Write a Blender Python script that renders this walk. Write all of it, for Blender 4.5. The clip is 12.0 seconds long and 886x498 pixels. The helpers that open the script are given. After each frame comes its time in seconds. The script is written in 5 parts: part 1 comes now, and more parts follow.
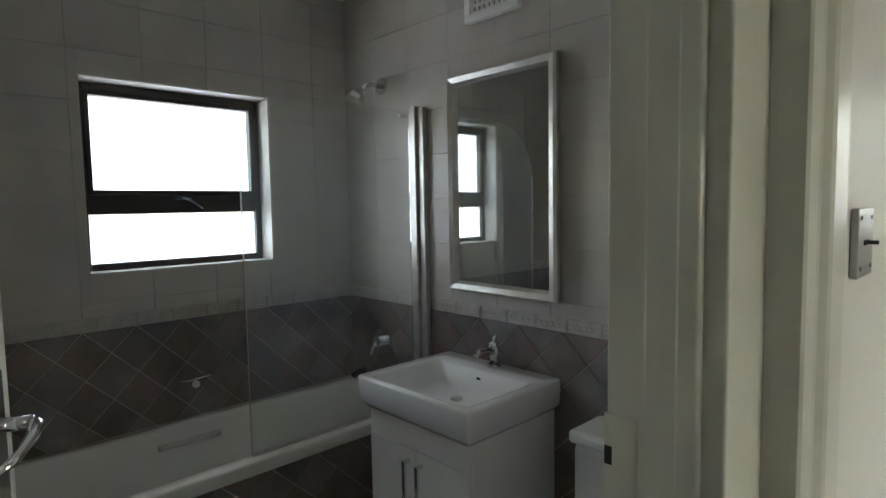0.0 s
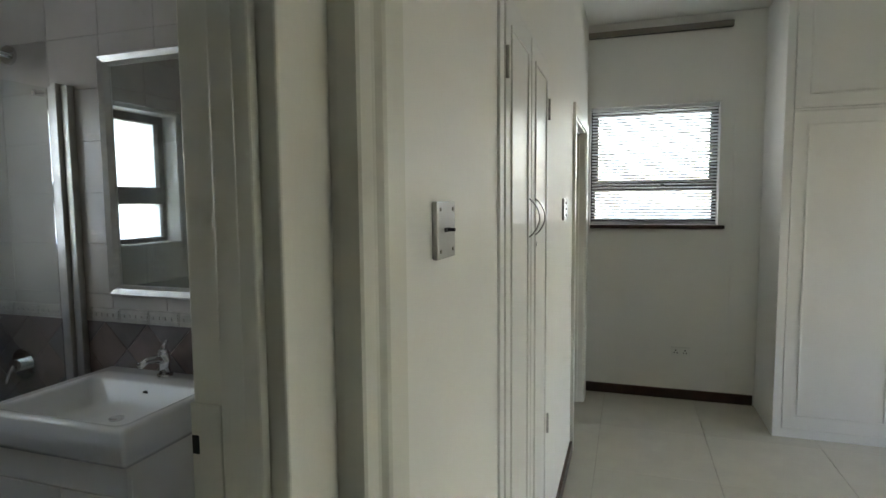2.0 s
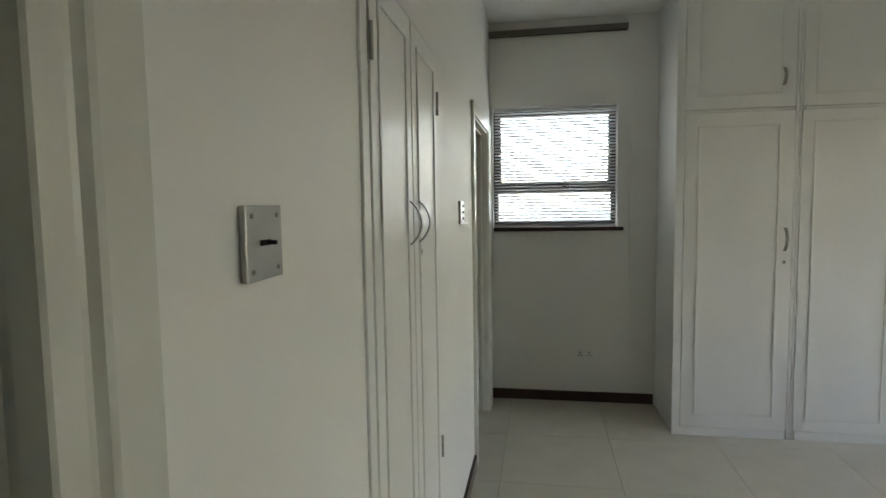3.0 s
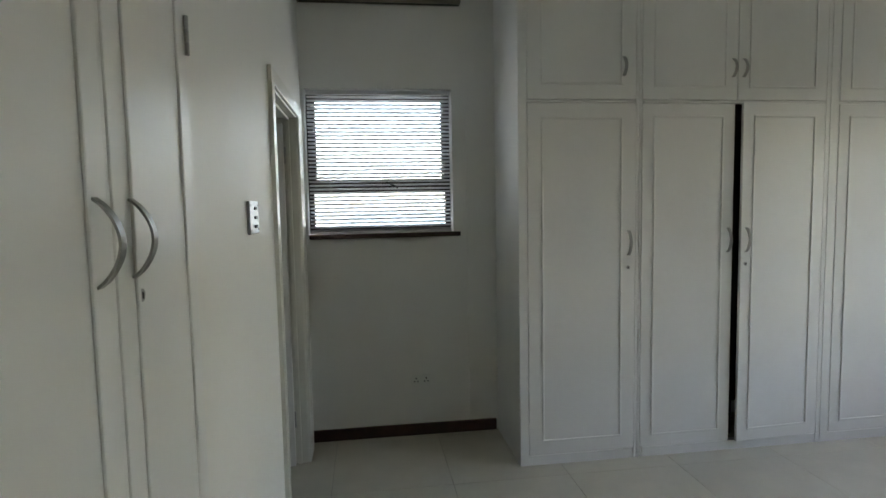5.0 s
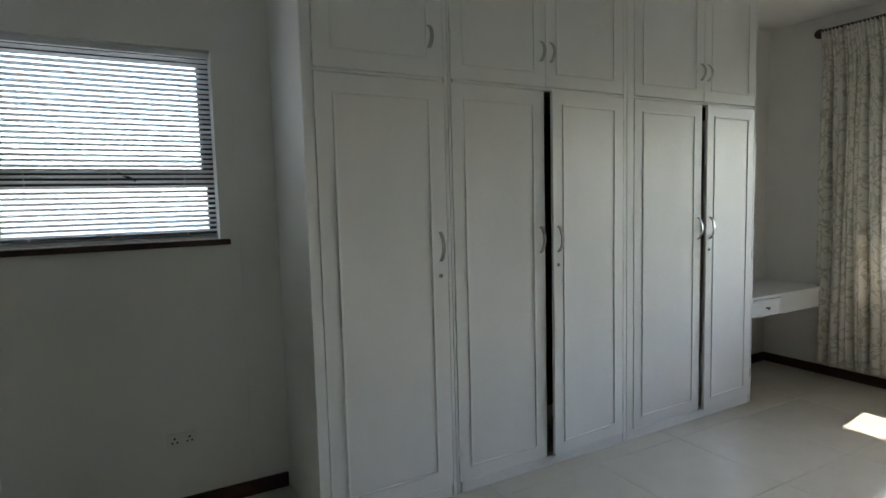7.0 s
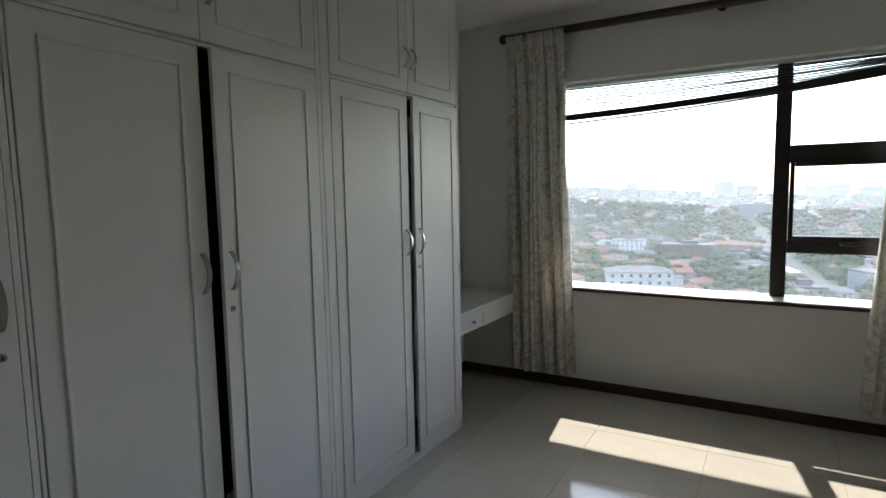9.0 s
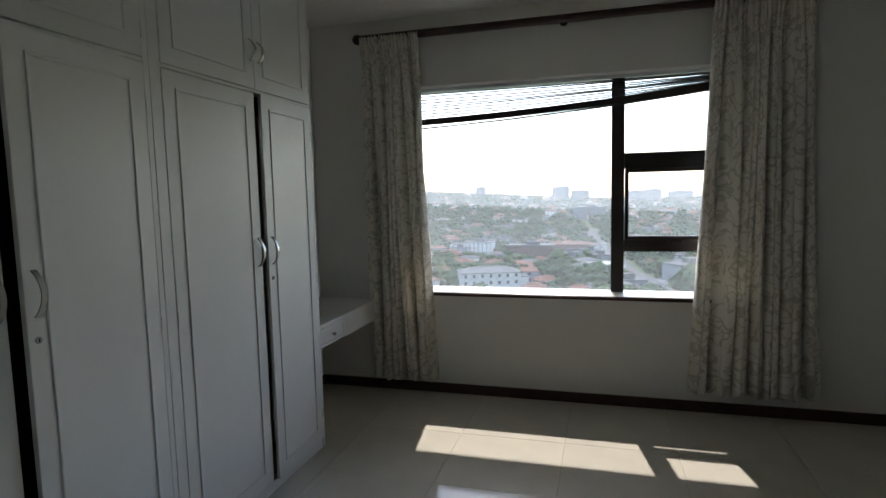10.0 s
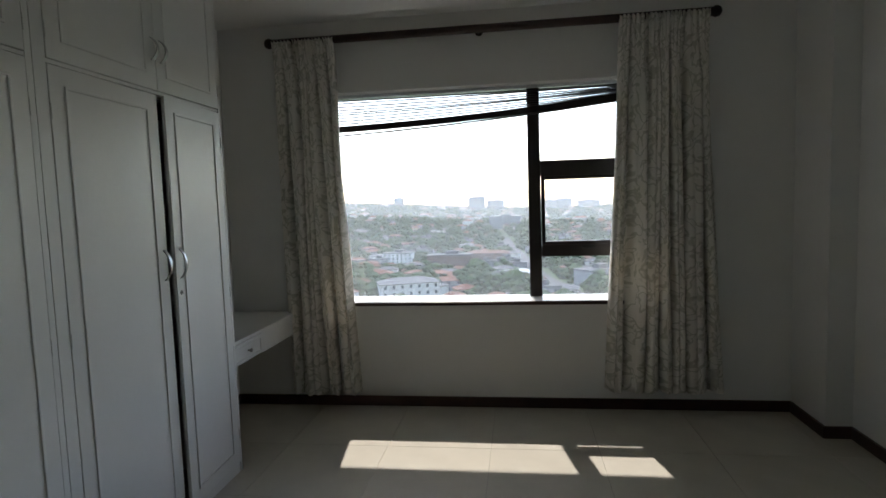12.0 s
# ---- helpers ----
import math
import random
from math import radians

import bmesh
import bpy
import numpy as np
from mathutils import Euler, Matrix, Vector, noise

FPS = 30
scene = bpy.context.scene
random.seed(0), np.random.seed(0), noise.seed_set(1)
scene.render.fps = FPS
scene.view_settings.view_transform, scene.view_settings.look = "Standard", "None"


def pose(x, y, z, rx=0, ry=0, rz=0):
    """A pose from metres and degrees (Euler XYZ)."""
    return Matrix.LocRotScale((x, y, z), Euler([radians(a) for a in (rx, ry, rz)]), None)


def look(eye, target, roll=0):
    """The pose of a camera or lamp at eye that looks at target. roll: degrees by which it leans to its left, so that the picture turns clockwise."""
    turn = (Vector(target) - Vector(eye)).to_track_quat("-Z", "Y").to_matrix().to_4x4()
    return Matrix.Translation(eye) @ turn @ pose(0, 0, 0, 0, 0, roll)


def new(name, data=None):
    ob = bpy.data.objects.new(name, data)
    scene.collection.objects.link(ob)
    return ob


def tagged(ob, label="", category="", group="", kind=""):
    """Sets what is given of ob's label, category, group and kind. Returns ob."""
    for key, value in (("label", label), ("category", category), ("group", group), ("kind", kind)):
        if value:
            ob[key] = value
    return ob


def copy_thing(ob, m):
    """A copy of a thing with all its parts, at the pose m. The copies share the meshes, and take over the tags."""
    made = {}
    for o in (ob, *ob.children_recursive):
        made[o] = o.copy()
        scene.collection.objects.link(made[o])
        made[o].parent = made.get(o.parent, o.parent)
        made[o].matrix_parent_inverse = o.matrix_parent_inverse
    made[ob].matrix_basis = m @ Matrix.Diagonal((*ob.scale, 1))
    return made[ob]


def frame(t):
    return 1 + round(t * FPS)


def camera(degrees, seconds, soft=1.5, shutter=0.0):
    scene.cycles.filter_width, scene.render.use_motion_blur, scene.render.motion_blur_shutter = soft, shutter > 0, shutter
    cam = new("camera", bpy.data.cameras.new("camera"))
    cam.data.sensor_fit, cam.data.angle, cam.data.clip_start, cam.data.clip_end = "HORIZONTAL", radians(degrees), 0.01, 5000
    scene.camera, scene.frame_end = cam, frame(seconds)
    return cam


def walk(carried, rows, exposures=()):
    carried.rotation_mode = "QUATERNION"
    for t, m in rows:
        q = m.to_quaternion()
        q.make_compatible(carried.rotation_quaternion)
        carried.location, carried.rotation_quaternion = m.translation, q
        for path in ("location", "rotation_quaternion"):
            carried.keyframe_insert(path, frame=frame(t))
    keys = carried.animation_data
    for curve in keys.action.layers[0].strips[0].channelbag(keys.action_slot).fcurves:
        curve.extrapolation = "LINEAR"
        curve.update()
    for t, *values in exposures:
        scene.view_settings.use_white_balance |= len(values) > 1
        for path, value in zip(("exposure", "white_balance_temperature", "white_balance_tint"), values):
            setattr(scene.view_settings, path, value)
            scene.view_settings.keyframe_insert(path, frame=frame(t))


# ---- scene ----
cam = camera(76.2, 12.0)
PATH = [
    (0, (0.188, 0.454, 1.577), (1.563, 1.898, 1.425), -1.0),
    (0.5, (0.178, 0.414, 1.572), (1.696, 1.707, 1.421), -0.7),
    (1, (0.187, 0.392, 1.566), (1.852, 1.488, 1.411), -0.7),
    (1.5, (0.195, 0.361, 1.563), (1.982, 1.245, 1.402), -0.6),
    (2, (0.252, 0.316, 1.562), (2.146, 0.938, 1.396), -0.5),
    (2.5, (0.369, 0.281, 1.563), (2.309, 0.737, 1.402), -0.8),
    (3, (0.5, 0.256, 1.561), (2.465, 0.593, 1.402), -0.9),
    (5, (1.248, 0.252, 1.554), (3.223, -0.017, 1.394), -1.1),
    (5.5, (1.4, 0.247, 1.546), (3.34, -0.213, 1.387), -1.1),
    (6, (1.526, 0.24, 1.537), (3.409, -0.415, 1.382), -1.3),
    (6.5, (1.696, 0.199, 1.529), (3.521, -0.603, 1.369), -1.5),
    (8.5, (2.521, -0.497, 1.58), (3.786, -2.032, 1.376), -1.0),
    (9, (2.597, -0.598, 1.581), (3.608, -2.312, 1.381), -1.1),
    (9.5, (2.66, -0.665, 1.587), (3.395, -2.515, 1.389), -1.1),
    (10, (2.67, -0.7, 1.58), (3.217, -2.614, 1.387), -1.3),
    (10.5, (2.694, -0.718, 1.571), (3.125, -2.662, 1.385), -1.5),
    (11, (2.695, -0.728, 1.571), (3.05, -2.688, 1.391), -1.5),
    (11.5, (2.694, -0.735, 1.571), (3.002, -2.704, 1.396), -1.7),
    (12, (2.697, -0.736, 1.559), (2.964, -2.712, 1.396), -1.9),
]
EXPOSURES = [(0.0, 4.25, 7150, 15), (1.0, 3.85, 7150, 15), (2.0, 4.0, 7100, 15), (3.0, 3.7, 7150, 15), (5.0, 3.38, 6800, 15), (6.5, 3.26, 6600, 14), (8.5, 2.72, 6550, 15), (9.5, 2.2, 6450, 15), (11.0, 2.03, 6450, 15), (12.0, 2.06, 6450, 15)]
walk(cam, [(t, look(eye, target, roll)) for t, eye, target, roll in PATH], EXPOSURES)

# ---- world and sun ----
SUN_TO = Vector((0.185, -1.0, 1.26)).normalized()
world = bpy.data.worlds.new("sky")
scene.world = world
world.use_nodes = True
wn = world.node_tree.nodes
sky = wn.new("ShaderNodeTexSky")
sky.sky_type = "NISHITA"
sky.sun_disc = False
sky.sun_elevation = math.asin(SUN_TO.z)
sky.sun_rotation = math.atan2(SUN_TO.x, SUN_TO.y)
sky.dust_density = 1.2
sky.air_density = 1.2
world.node_tree.links.new(sky.outputs[0], wn["Background"].inputs[0])
wn["Background"].inputs[1].default_value = 0.15
sun_data = bpy.data.lights.new("sun", "SUN")
sun_data.energy = 1.2
sun_data.angle = radians(0.6)
sun_data.color = (1.0, 0.95, 0.86)
sun = new("sun", sun_data)
sun.matrix_world = look(SUN_TO * 50, (0, 0, 0))


def window_light(name, x, y, z, w, h, rz, watts, color=(0.93, 0.97, 1.0)):
    """The sky's light that stands in a window's opening."""
    d = bpy.data.lights.new(name, "AREA")
    d.shape, d.size, d.size_y, d.energy = "RECTANGLE", w, h, watts
    d.color = color
    ob = new(name, d)
    ob.matrix_world = pose(x, y, z, 90, 0, rz)
    return ob


# ---- materials ----
def material(name, base, rough=0.5, metal=0.0, vary=0.06, scale=3.0, bump=0.0, bump_scale=60.0, spread=0.0, coat=0.0, tint=None, spec=0.5):
    """Principled paint, wood, metal or tile: two scales of tone, fine relief, tone per object."""
    m = bpy.data.materials.new(name)
    m.use_nodes = True
    nt = m.node_tree
    n, l = nt.nodes, nt.links
    p = n["Principled BSDF"]
    p.inputs["Roughness"].default_value = rough
    p.inputs["Metallic"].default_value = metal
    p.inputs["Coat Weight"].default_value = coat
    p.inputs["Specular IOR Level"].default_value = spec
    co = n.new("ShaderNodeTexCoord")
    big = n.new("ShaderNodeTexNoise")
    big.inputs["Scale"].default_value = scale
    big.inputs["Detail"].default_value = 6
    l.new(co.outputs["Object"], big.inputs["Vector"])
    dark = [c * (1 - vary * 2) for c in base] if tint is None else tint
    light = [min(1, c * (1 + vary)) for c in base]
    ramp = n.new("ShaderNodeValToRGB")
    ramp.color_ramp.elements[0].position, ramp.color_ramp.elements[1].position = 0.3, 0.7
    ramp.color_ramp.elements[0].color = (*dark, 1)
    ramp.color_ramp.elements[1].color = (*light, 1)
    l.new(big.outputs["Fac"], ramp.inputs[0])
    out = ramp.outputs[0]
    if spread:
        info = n.new("ShaderNodeObjectInfo")
        ma = n.new("ShaderNodeMath")
        ma.operation = "MULTIPLY_ADD"
        ma.inputs[1].default_value, ma.inputs[2].default_value = spread, 1 - spread / 2
        l.new(info.outputs["Random"], ma.inputs[0])
        hsv = n.new("ShaderNodeHueSaturation")
        l.new(ma.outputs[0], hsv.inputs["Value"])
        l.new(out, hsv.inputs["Color"])
        out = hsv.outputs[0]
    l.new(out, p.inputs["Base Color"])
    if bump:
        fine = n.new("ShaderNodeTexNoise")
        fine.inputs["Scale"].default_value = bump_scale
        fine.inputs["Detail"].default_value = 5
        l.new(co.outputs["Object"], fine.inputs["Vector"])
        b = n.new("ShaderNodeBump")
        b.inputs["Strength"].default_value = bump
        b.inputs["Distance"].default_value = 0.004
        l.new(fine.outputs["Fac"], b.inputs["Height"])
        l.new(b.outputs[0], p.inputs["Normal"])
        rr = n.new("ShaderNodeMapRange")
        rr.inputs["To Min"].default_value, rr.inputs["To Max"].default_value = rough * 0.8, min(1, rough * 1.25)
        l.new(big.outputs["Fac"], rr.inputs["Value"])
        l.new(rr.outputs[0], p.inputs["Roughness"])
    return m


PAINT = material("white_wall_paint", (0.82, 0.81, 0.77), 0.5, vary=0.02, scale=1.2, bump=0.12, bump_scale=45)
CEIL = material("ceiling_paint", (0.84, 0.83, 0.79), 0.7, vary=0.02, scale=1.0, bump=0.1, bump_scale=60)
ENAMEL = material("white_enamel_paint", (0.80, 0.795, 0.77), 0.33, vary=0.025, scale=2.0, bump=0.1, bump_scale=30)
FRAME_PAINT = material("cream_frame_enamel", (0.70, 0.69, 0.62), 0.32, vary=0.03, scale=3.0, bump=0.08, bump_scale=40)
FLOOR_TILE = material("polished_cream_porcelain", (0.60, 0.565, 0.48), 0.09, vary=0.03, scale=5.0, bump=0.03, bump_scale=3, spread=0.05)
GROUT = material("floor_grout", (0.50, 0.465, 0.385), 0.8, vary=0.1, scale=20)
SKIRT = material("dark_mahogany_skirting", (0.055, 0.022, 0.015), 0.3, vary=0.2, scale=8, bump=0.1, bump_scale=80)
DARKWOOD = material("dark_stained_rod_wood", (0.035, 0.014, 0.010), 0.3, vary=0.2, scale=8, bump=0.1)
BRONZE = material("dark_bronze_aluminium", (0.028, 0.022, 0.020), 0.35, 0.2, vary=0.1, scale=6)
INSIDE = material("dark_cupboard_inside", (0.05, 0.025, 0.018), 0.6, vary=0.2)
STEEL = material("brushed_steel", (0.42, 0.415, 0.40), 0.32, 1.0, vary=0.05, scale=20, bump=0.05, bump_scale=200)
CHROME = material("chrome", (0.75, 0.76, 0.77), 0.08, 1.0, vary=0.02)
PLASTIC = material("white_switch_plastic", (0.78, 0.78, 0.74), 0.3, vary=0.01)
BLACK = material("black_hole", (0.012, 0.012, 0.012), 0.6, vary=0.05)
CERAMIC = material("white_glazed_ceramic", (0.80, 0.81, 0.82), 0.06, vary=0.01, scale=2)
ACRYLIC = material("cream_bath_acrylic", (0.72, 0.71, 0.66), 0.16, vary=0.02)
SILVER = material("silver_mirror_frame", (0.55, 0.54, 0.51), 0.32, 0.8, vary=0.08, scale=15, bump=0.08)
GREYTILE = material("pale_grey_wall_tile", (0.50, 0.475, 0.44), 0.22, vary=0.06, scale=3, bump=0.06, bump_scale=12, spread=0.06)
BORDER = material("embossed_border_tile", (0.46, 0.44, 0.40), 0.3, vary=0.08, scale=20, bump=0.3, bump_scale=70, spread=0.06)
SLATE = material("slate_diamond_tile", (0.20, 0.185, 0.18), 0.32, vary=0.18, scale=6, bump=0.15, bump_scale=40, spread=0.35)
SLATE_RED = material("red_slate_diamond_tile", (0.215, 0.170, 0.155), 0.32, vary=0.18, scale=6, bump=0.15, bump_scale=40, spread=0.3)
WALL_GROUT = material("white_tile_grout", (0.54, 0.515, 0.47), 0.7, vary=0.08, scale=20)
SLAT = material("blind_slat_aluminium", (0.68, 0.69, 0.695), 0.4, 0.1, vary=0.03)
TRACK = material("taupe_curtain_track", (0.20, 0.18, 0.15), 0.4, vary=0.08)
BRICKROW = material("plaster_outside", (0.6, 0.58, 0.52), 0.8, vary=0.06, scale=2, bump=0.2)
CABLE = material("pale_cable", (0.42, 0.36, 0.28), 0.5, vary=0.03)


def glass(name, veil=0.03, veil_color=(0.8, 0.82, 0.84), gloss=1.0):
    m = bpy.data.materials.new(name)
    m.use_nodes = True
    n, l = m.node_tree.nodes, m.node_tree.links
    n.remove(n["Principled BSDF"])
    tr, gl, di = n.new("ShaderNodeBsdfTransparent"), n.new("ShaderNodeBsdfGlossy"), n.new("ShaderNodeBsdfTranslucent")
    gl.inputs["Roughness"].default_value = 0.02
    di.inputs["Color"].default_value = (*veil_color, 1)
    tr.inputs["Color"].default_value = (0.95, 0.97, 0.96, 1)
    fr = n.new("ShaderNodeFresnel")
    fr.inputs["IOR"].default_value = 1.45
    k = n.new("ShaderNodeMath")
    k.operation = "MULTIPLY"
    k.inputs[1].default_value = gloss
    l.new(fr.outputs[0], k.inputs[0])
    m1, m2 = n.new("ShaderNodeMixShader"), n.new("ShaderNodeMixShader")
    no = n.new("ShaderNodeTexNoise")
    no.inputs["Scale"].default_value = 4.0
    no.inputs["Detail"].default_value = 6
    mr = n.new("ShaderNodeMapRange")
    mr.inputs["To Min"].default_value, mr.inputs["To Max"].default_value = veil * 0.6, veil * 1.4
    l.new(no.outputs["Fac"], mr.inputs["Value"])
    l.new(mr.outputs[0], m1.inputs[0])
    l.new(tr.outputs[0], m1.inputs[1])
    l.new(di.outputs[0], m1.inputs[2])
    l.new(k.outputs[0], m2.inputs[0])
    l.new(m1.outputs[0], m2.inputs[1])
    l.new(gl.outputs[0], m2.inputs[2])
    l.new(m2.outputs[0], n["Material Output"].inputs[0])
    return m


# the pane's pale translucent share stands in for haze and glare outside
PANE = glass("hazed_window_glass", 0.035)
SCREEN = glass("shower_screen_glass", 0.006, gloss=0.5)
FROST = glass("frosted_glass", 0.85, (0.92, 0.95, 0.97), gloss=0.3)
MIRROR = material("mirror_silver", (0.86, 0.88, 0.87), 0.015, 1.0, vary=0.0)


# ---- small building tools ----
def box(bm, x0, x1, y0, y1, z0, z1, bevel=0.0):
    v = [bm.verts.new((x, y, z)) for z in (z0, z1) for x, y in ((x0, y0), (x1, y0), (x1, y1), (x0, y1))]
    fs = [(3, 2, 1, 0), (4, 5, 6, 7), (0, 1, 5, 4), (1, 2, 6, 5), (2, 3, 7, 6), (3, 0, 4, 7)]
    faces = [bm.faces.new([v[i] for i in f]) for f in fs]
    if bevel:
        edges = list({e for f in faces for e in f.edges})
        bmesh.ops.bevel(bm, geom=edges, offset=bevel, segments=2, affect="EDGES", profile=0.5)
    return v


def boxes(*specs, bevel=0.0):
    bm = bmesh.new()
    for s in specs:
        box(bm, *s, bevel=bevel)
    return bm


def rod(bm, a, b, r, seg=16, r2=None):
    a, b = Vector(a), Vector(b)
    q = (b - a).to_track_quat("Z", "Y").to_matrix().to_4x4()
    m = Matrix.Translation((a + b) / 2) @ q
    bmesh.ops.create_cone(bm, cap_ends=True, segments=seg, radius1=r, radius2=r if r2 is None else r2, depth=(b - a).length, matrix=m)


def tube(bm, pts, r, seg=10):
    """A round bar along points."""
    rings = []
    pts = [Vector(p) for p in pts]
    for i, p in enumerate(pts):
        d = (pts[min(i + 1, len(pts) - 1)] - pts[max(i - 1, 0)]).normalized()
        q = d.to_track_quat("Z", "Y")
        rr = r[i] if isinstance(r, (list, tuple)) else r
        rings.append([bm.verts.new(p + q @ Vector((rr * math.cos(a), rr * math.sin(a), 0))) for a in [2 * math.pi * k / seg for k in range(seg)]])
    for a, b in zip(rings, rings[1:]):
        for k in range(seg):
            bm.faces.new((a[k], a[(k + 1) % seg], b[(k + 1) % seg], b[k]))
    bm.faces.new(list(reversed(rings[0])))
    bm.faces.new(rings[-1])


def ball(bm, c, r, seg=16, scale=(1, 1, 1)):
    bmesh.ops.create_uvsphere(bm, u_segments=seg, v_segments=max(6, seg // 2), radius=r, matrix=Matrix.Translation(c) @ Matrix.Diagonal((*scale, 1)))


def prism(bm, pts, h0, h1, plane="z"):
    """A polygon (u, v) drawn out between two heights along an axis: z (u=x, v=y), x (u=y, v=z) or y (u=x, v=z)."""
    def at(u, v, h):
        return (u, v, h) if plane == "z" else (h, u, v) if plane == "x" else (u, h, v)
    a = [bm.verts.new(at(u, v, h0)) for u, v in pts]
    b = [bm.verts.new(at(u, v, h1)) for u, v in pts]
    n = len(pts)
    bm.faces.new(list(reversed(a)))
    bm.faces.new(b)
    for i in range(n):
        bm.faces.new((a[i], a[(i + 1) % n], b[(i + 1) % n], b[i]))


def mesh_from(bm, name, mat, smooth=False):
    bmesh.ops.recalc_face_normals(bm, faces=bm.faces)
    me = bpy.data.meshes.new(name)
    bm.to_mesh(me)
    bm.free()
    me.materials.append(mat)
    if smooth:
        for p in me.polygons:
            p.use_smooth = True
    return me


def part(name, bm, mat, parent=None, label="", smooth=False):
    ob = new(name, mesh_from(bm, name, mat, smooth))
    ob.parent = parent
    return tagged(ob, label)


def thing(name, m, label, category, group="", kind=""):
    ob = new(name)
    ob.matrix_basis = m
    return tagged(ob, label, category, group, kind)


def structure(name, bm, mat, label, category):
    return tagged(part(name, bm, mat), label, category, kind="structure")


# ---- plan ----
NY = 0.638        # face of the passage wall with the doors
NB = 0.785        # its bathroom face
EX = 4.955        # face of the wall with the small window
CX = 4.395        # front of the wardrobes
SY = -4.93        # face of the wall with the large window
WX = 0.65         # face of the opposite bedroom wall
BX, BY, BW = 1.95, 3.048, -0.11   # bathroom walls
CH, BCH = 2.93, 2.665             # ceiling heights

wall_north = structure("wall_north", boxes(
    (-1.60, -0.141, NY, NB, 0, CH), (0.858, 1.735, NY, NB, 0, CH), (2.563, 3.765, NY, NB, 0, CH), (4.69, EX + 0.25, NY, NB, 0, CH),
    (-0.141, 0.858, NY, NB, 2.16, CH), (1.735, 2.563, NY, NB, 2.10, CH), (1.735, 2.563, NY, NB, 0, 0.10), (3.765, 4.69, NY, NB, 2.10, CH)),
    PAINT, "smooth white painted passage wall with door openings", "wall")
wall_east = structure("wall_east", boxes(
    (EX, EX + 0.25, -0.325, NY, 0, 1.37), (EX, EX + 0.25, -0.325, NY, 2.295, CH), (EX, EX + 0.25, SY - 0.3, -0.325, 0, CH), (EX, EX + 0.25, 0.615, NY, 1.37, 2.295)),
    PAINT, "white painted wall around a small window", "wall")
wall_south = structure("wall_south", boxes(
    (WX - 0.14, 1.655, SY - 0.36, SY, 0, CH), (4.265, EX, SY - 0.36, SY, 0, CH),
    (1.655, 4.265, SY - 0.36, SY, 0, 0.80), (1.655, 4.265, SY - 0.36, SY, 2.405, CH)),
    PAINT, "off-white painted wall around the large window", "wall")
wall_west = structure("wall_west", boxes((WX - 0.14, WX, SY, -0.75, 0, CH)), PAINT, "plain off-white bedroom wall", "wall")
wall_pier = structure("wall_pier", boxes((WX, 0.81, SY, -4.475, 0, CH)), PAINT, "shallow white wall pier in the bedroom corner", "wall")
wall_passage = structure("wall_passage", boxes((-1.60, WX - 0.14, -0.89, -0.75, 0, CH), (-1.74, -1.60, -0.89, NB, 0, CH)), PAINT, "plain white passage walls", "wall")
ceiling = structure("ceiling", boxes((-1.74, EX + 0.25, SY - 0.3, NB, CH, CH + 0.12)), CEIL, "flat white painted bedroom ceiling", "ceiling")
bath_ceiling = structure("ceiling_bathroom", boxes((BW - 0.14, BX + 0.14, NB, BY + 0.25, BCH, BCH + 0.1)), CEIL, "white bathroom ceiling", "ceiling")
floor = structure("floor", boxes((-1.74, EX + 0.25, SY - 0.3, NB, -0.12, -0.004)), GROUT, "cream polished porcelain tiled floor with thin dark joints", "floor")
bath_floor = structure("floor_bathroom", boxes((BW - 0.14, BX + 0.14, NB, BY + 0.25, -0.12, -0.004)), SLATE, "dark slate bathroom floor", "floor")
wall_bath_north = structure("wall_bathroom_north", boxes(
    (BW - 0.14, 0.712, BY, BY + 0.22, 0, BCH), (1.502, BX + 0.14, BY, BY + 0.22, 0, BCH), (0.712, 1.502, BY, BY + 0.22, 0, 1.326), (0.712, 1.502, BY, BY + 0.22, 2.11, BCH)),
    WALL_GROUT, "bathroom window wall tiled grey above slate diamonds", "wall")
wall_bath_east = structure("wall_bathroom_east", boxes((BX, BX + 0.14, NB, BY, 0, BCH)), WALL_GROUT, "bathroom wall tiled grey above slate diamonds", "wall")
wall_bath_west = structure("wall_bathroom_west", boxes((BW - 0.14, BW, NB, BY, 0, BCH)), GREYTILE, "grey bathroom side wall", "wall")
# the dim room behind the far door and the recess of the linen cupboard
wall_far_room = structure("wall_far_room", boxes((3.1, 5.205, 2.6, 2.72, 0, CH), (3.1, 3.22, NB, 2.6, 0, CH), (5.085, 5.205, NB, 2.6, 0, CH)), PAINT, "plain walls of the dim room behind the door", "wall")
far_floor = structure("floor_far_room", boxes((3.1, 5.205, NB, 2.72, -0.12, -0.004)), FLOOR_TILE, "cream floor of the dim room", "floor")
far_ceiling = structure("ceiling_far_room", boxes((3.1, 5.205, NB, 2.72, CH, CH + 0.12)), CEIL, "white ceiling of the dim room", "ceiling")
roof_eave = structure("roof_eave", boxes((-2.2, 6.2, -6.235, SY - 0.36, 2.95, 3.11)), BRICKROW, "deep plastered roof overhang outside the window", "roof")


# ---- skirting ----
def skirting(name, *runs):
    bm = bmesh.new()
    for r in runs:
        box(bm, *r, bevel=0.004)
    return structure(name, bm, SKIRT, "dark mahogany-stained timber skirting", "skirting")


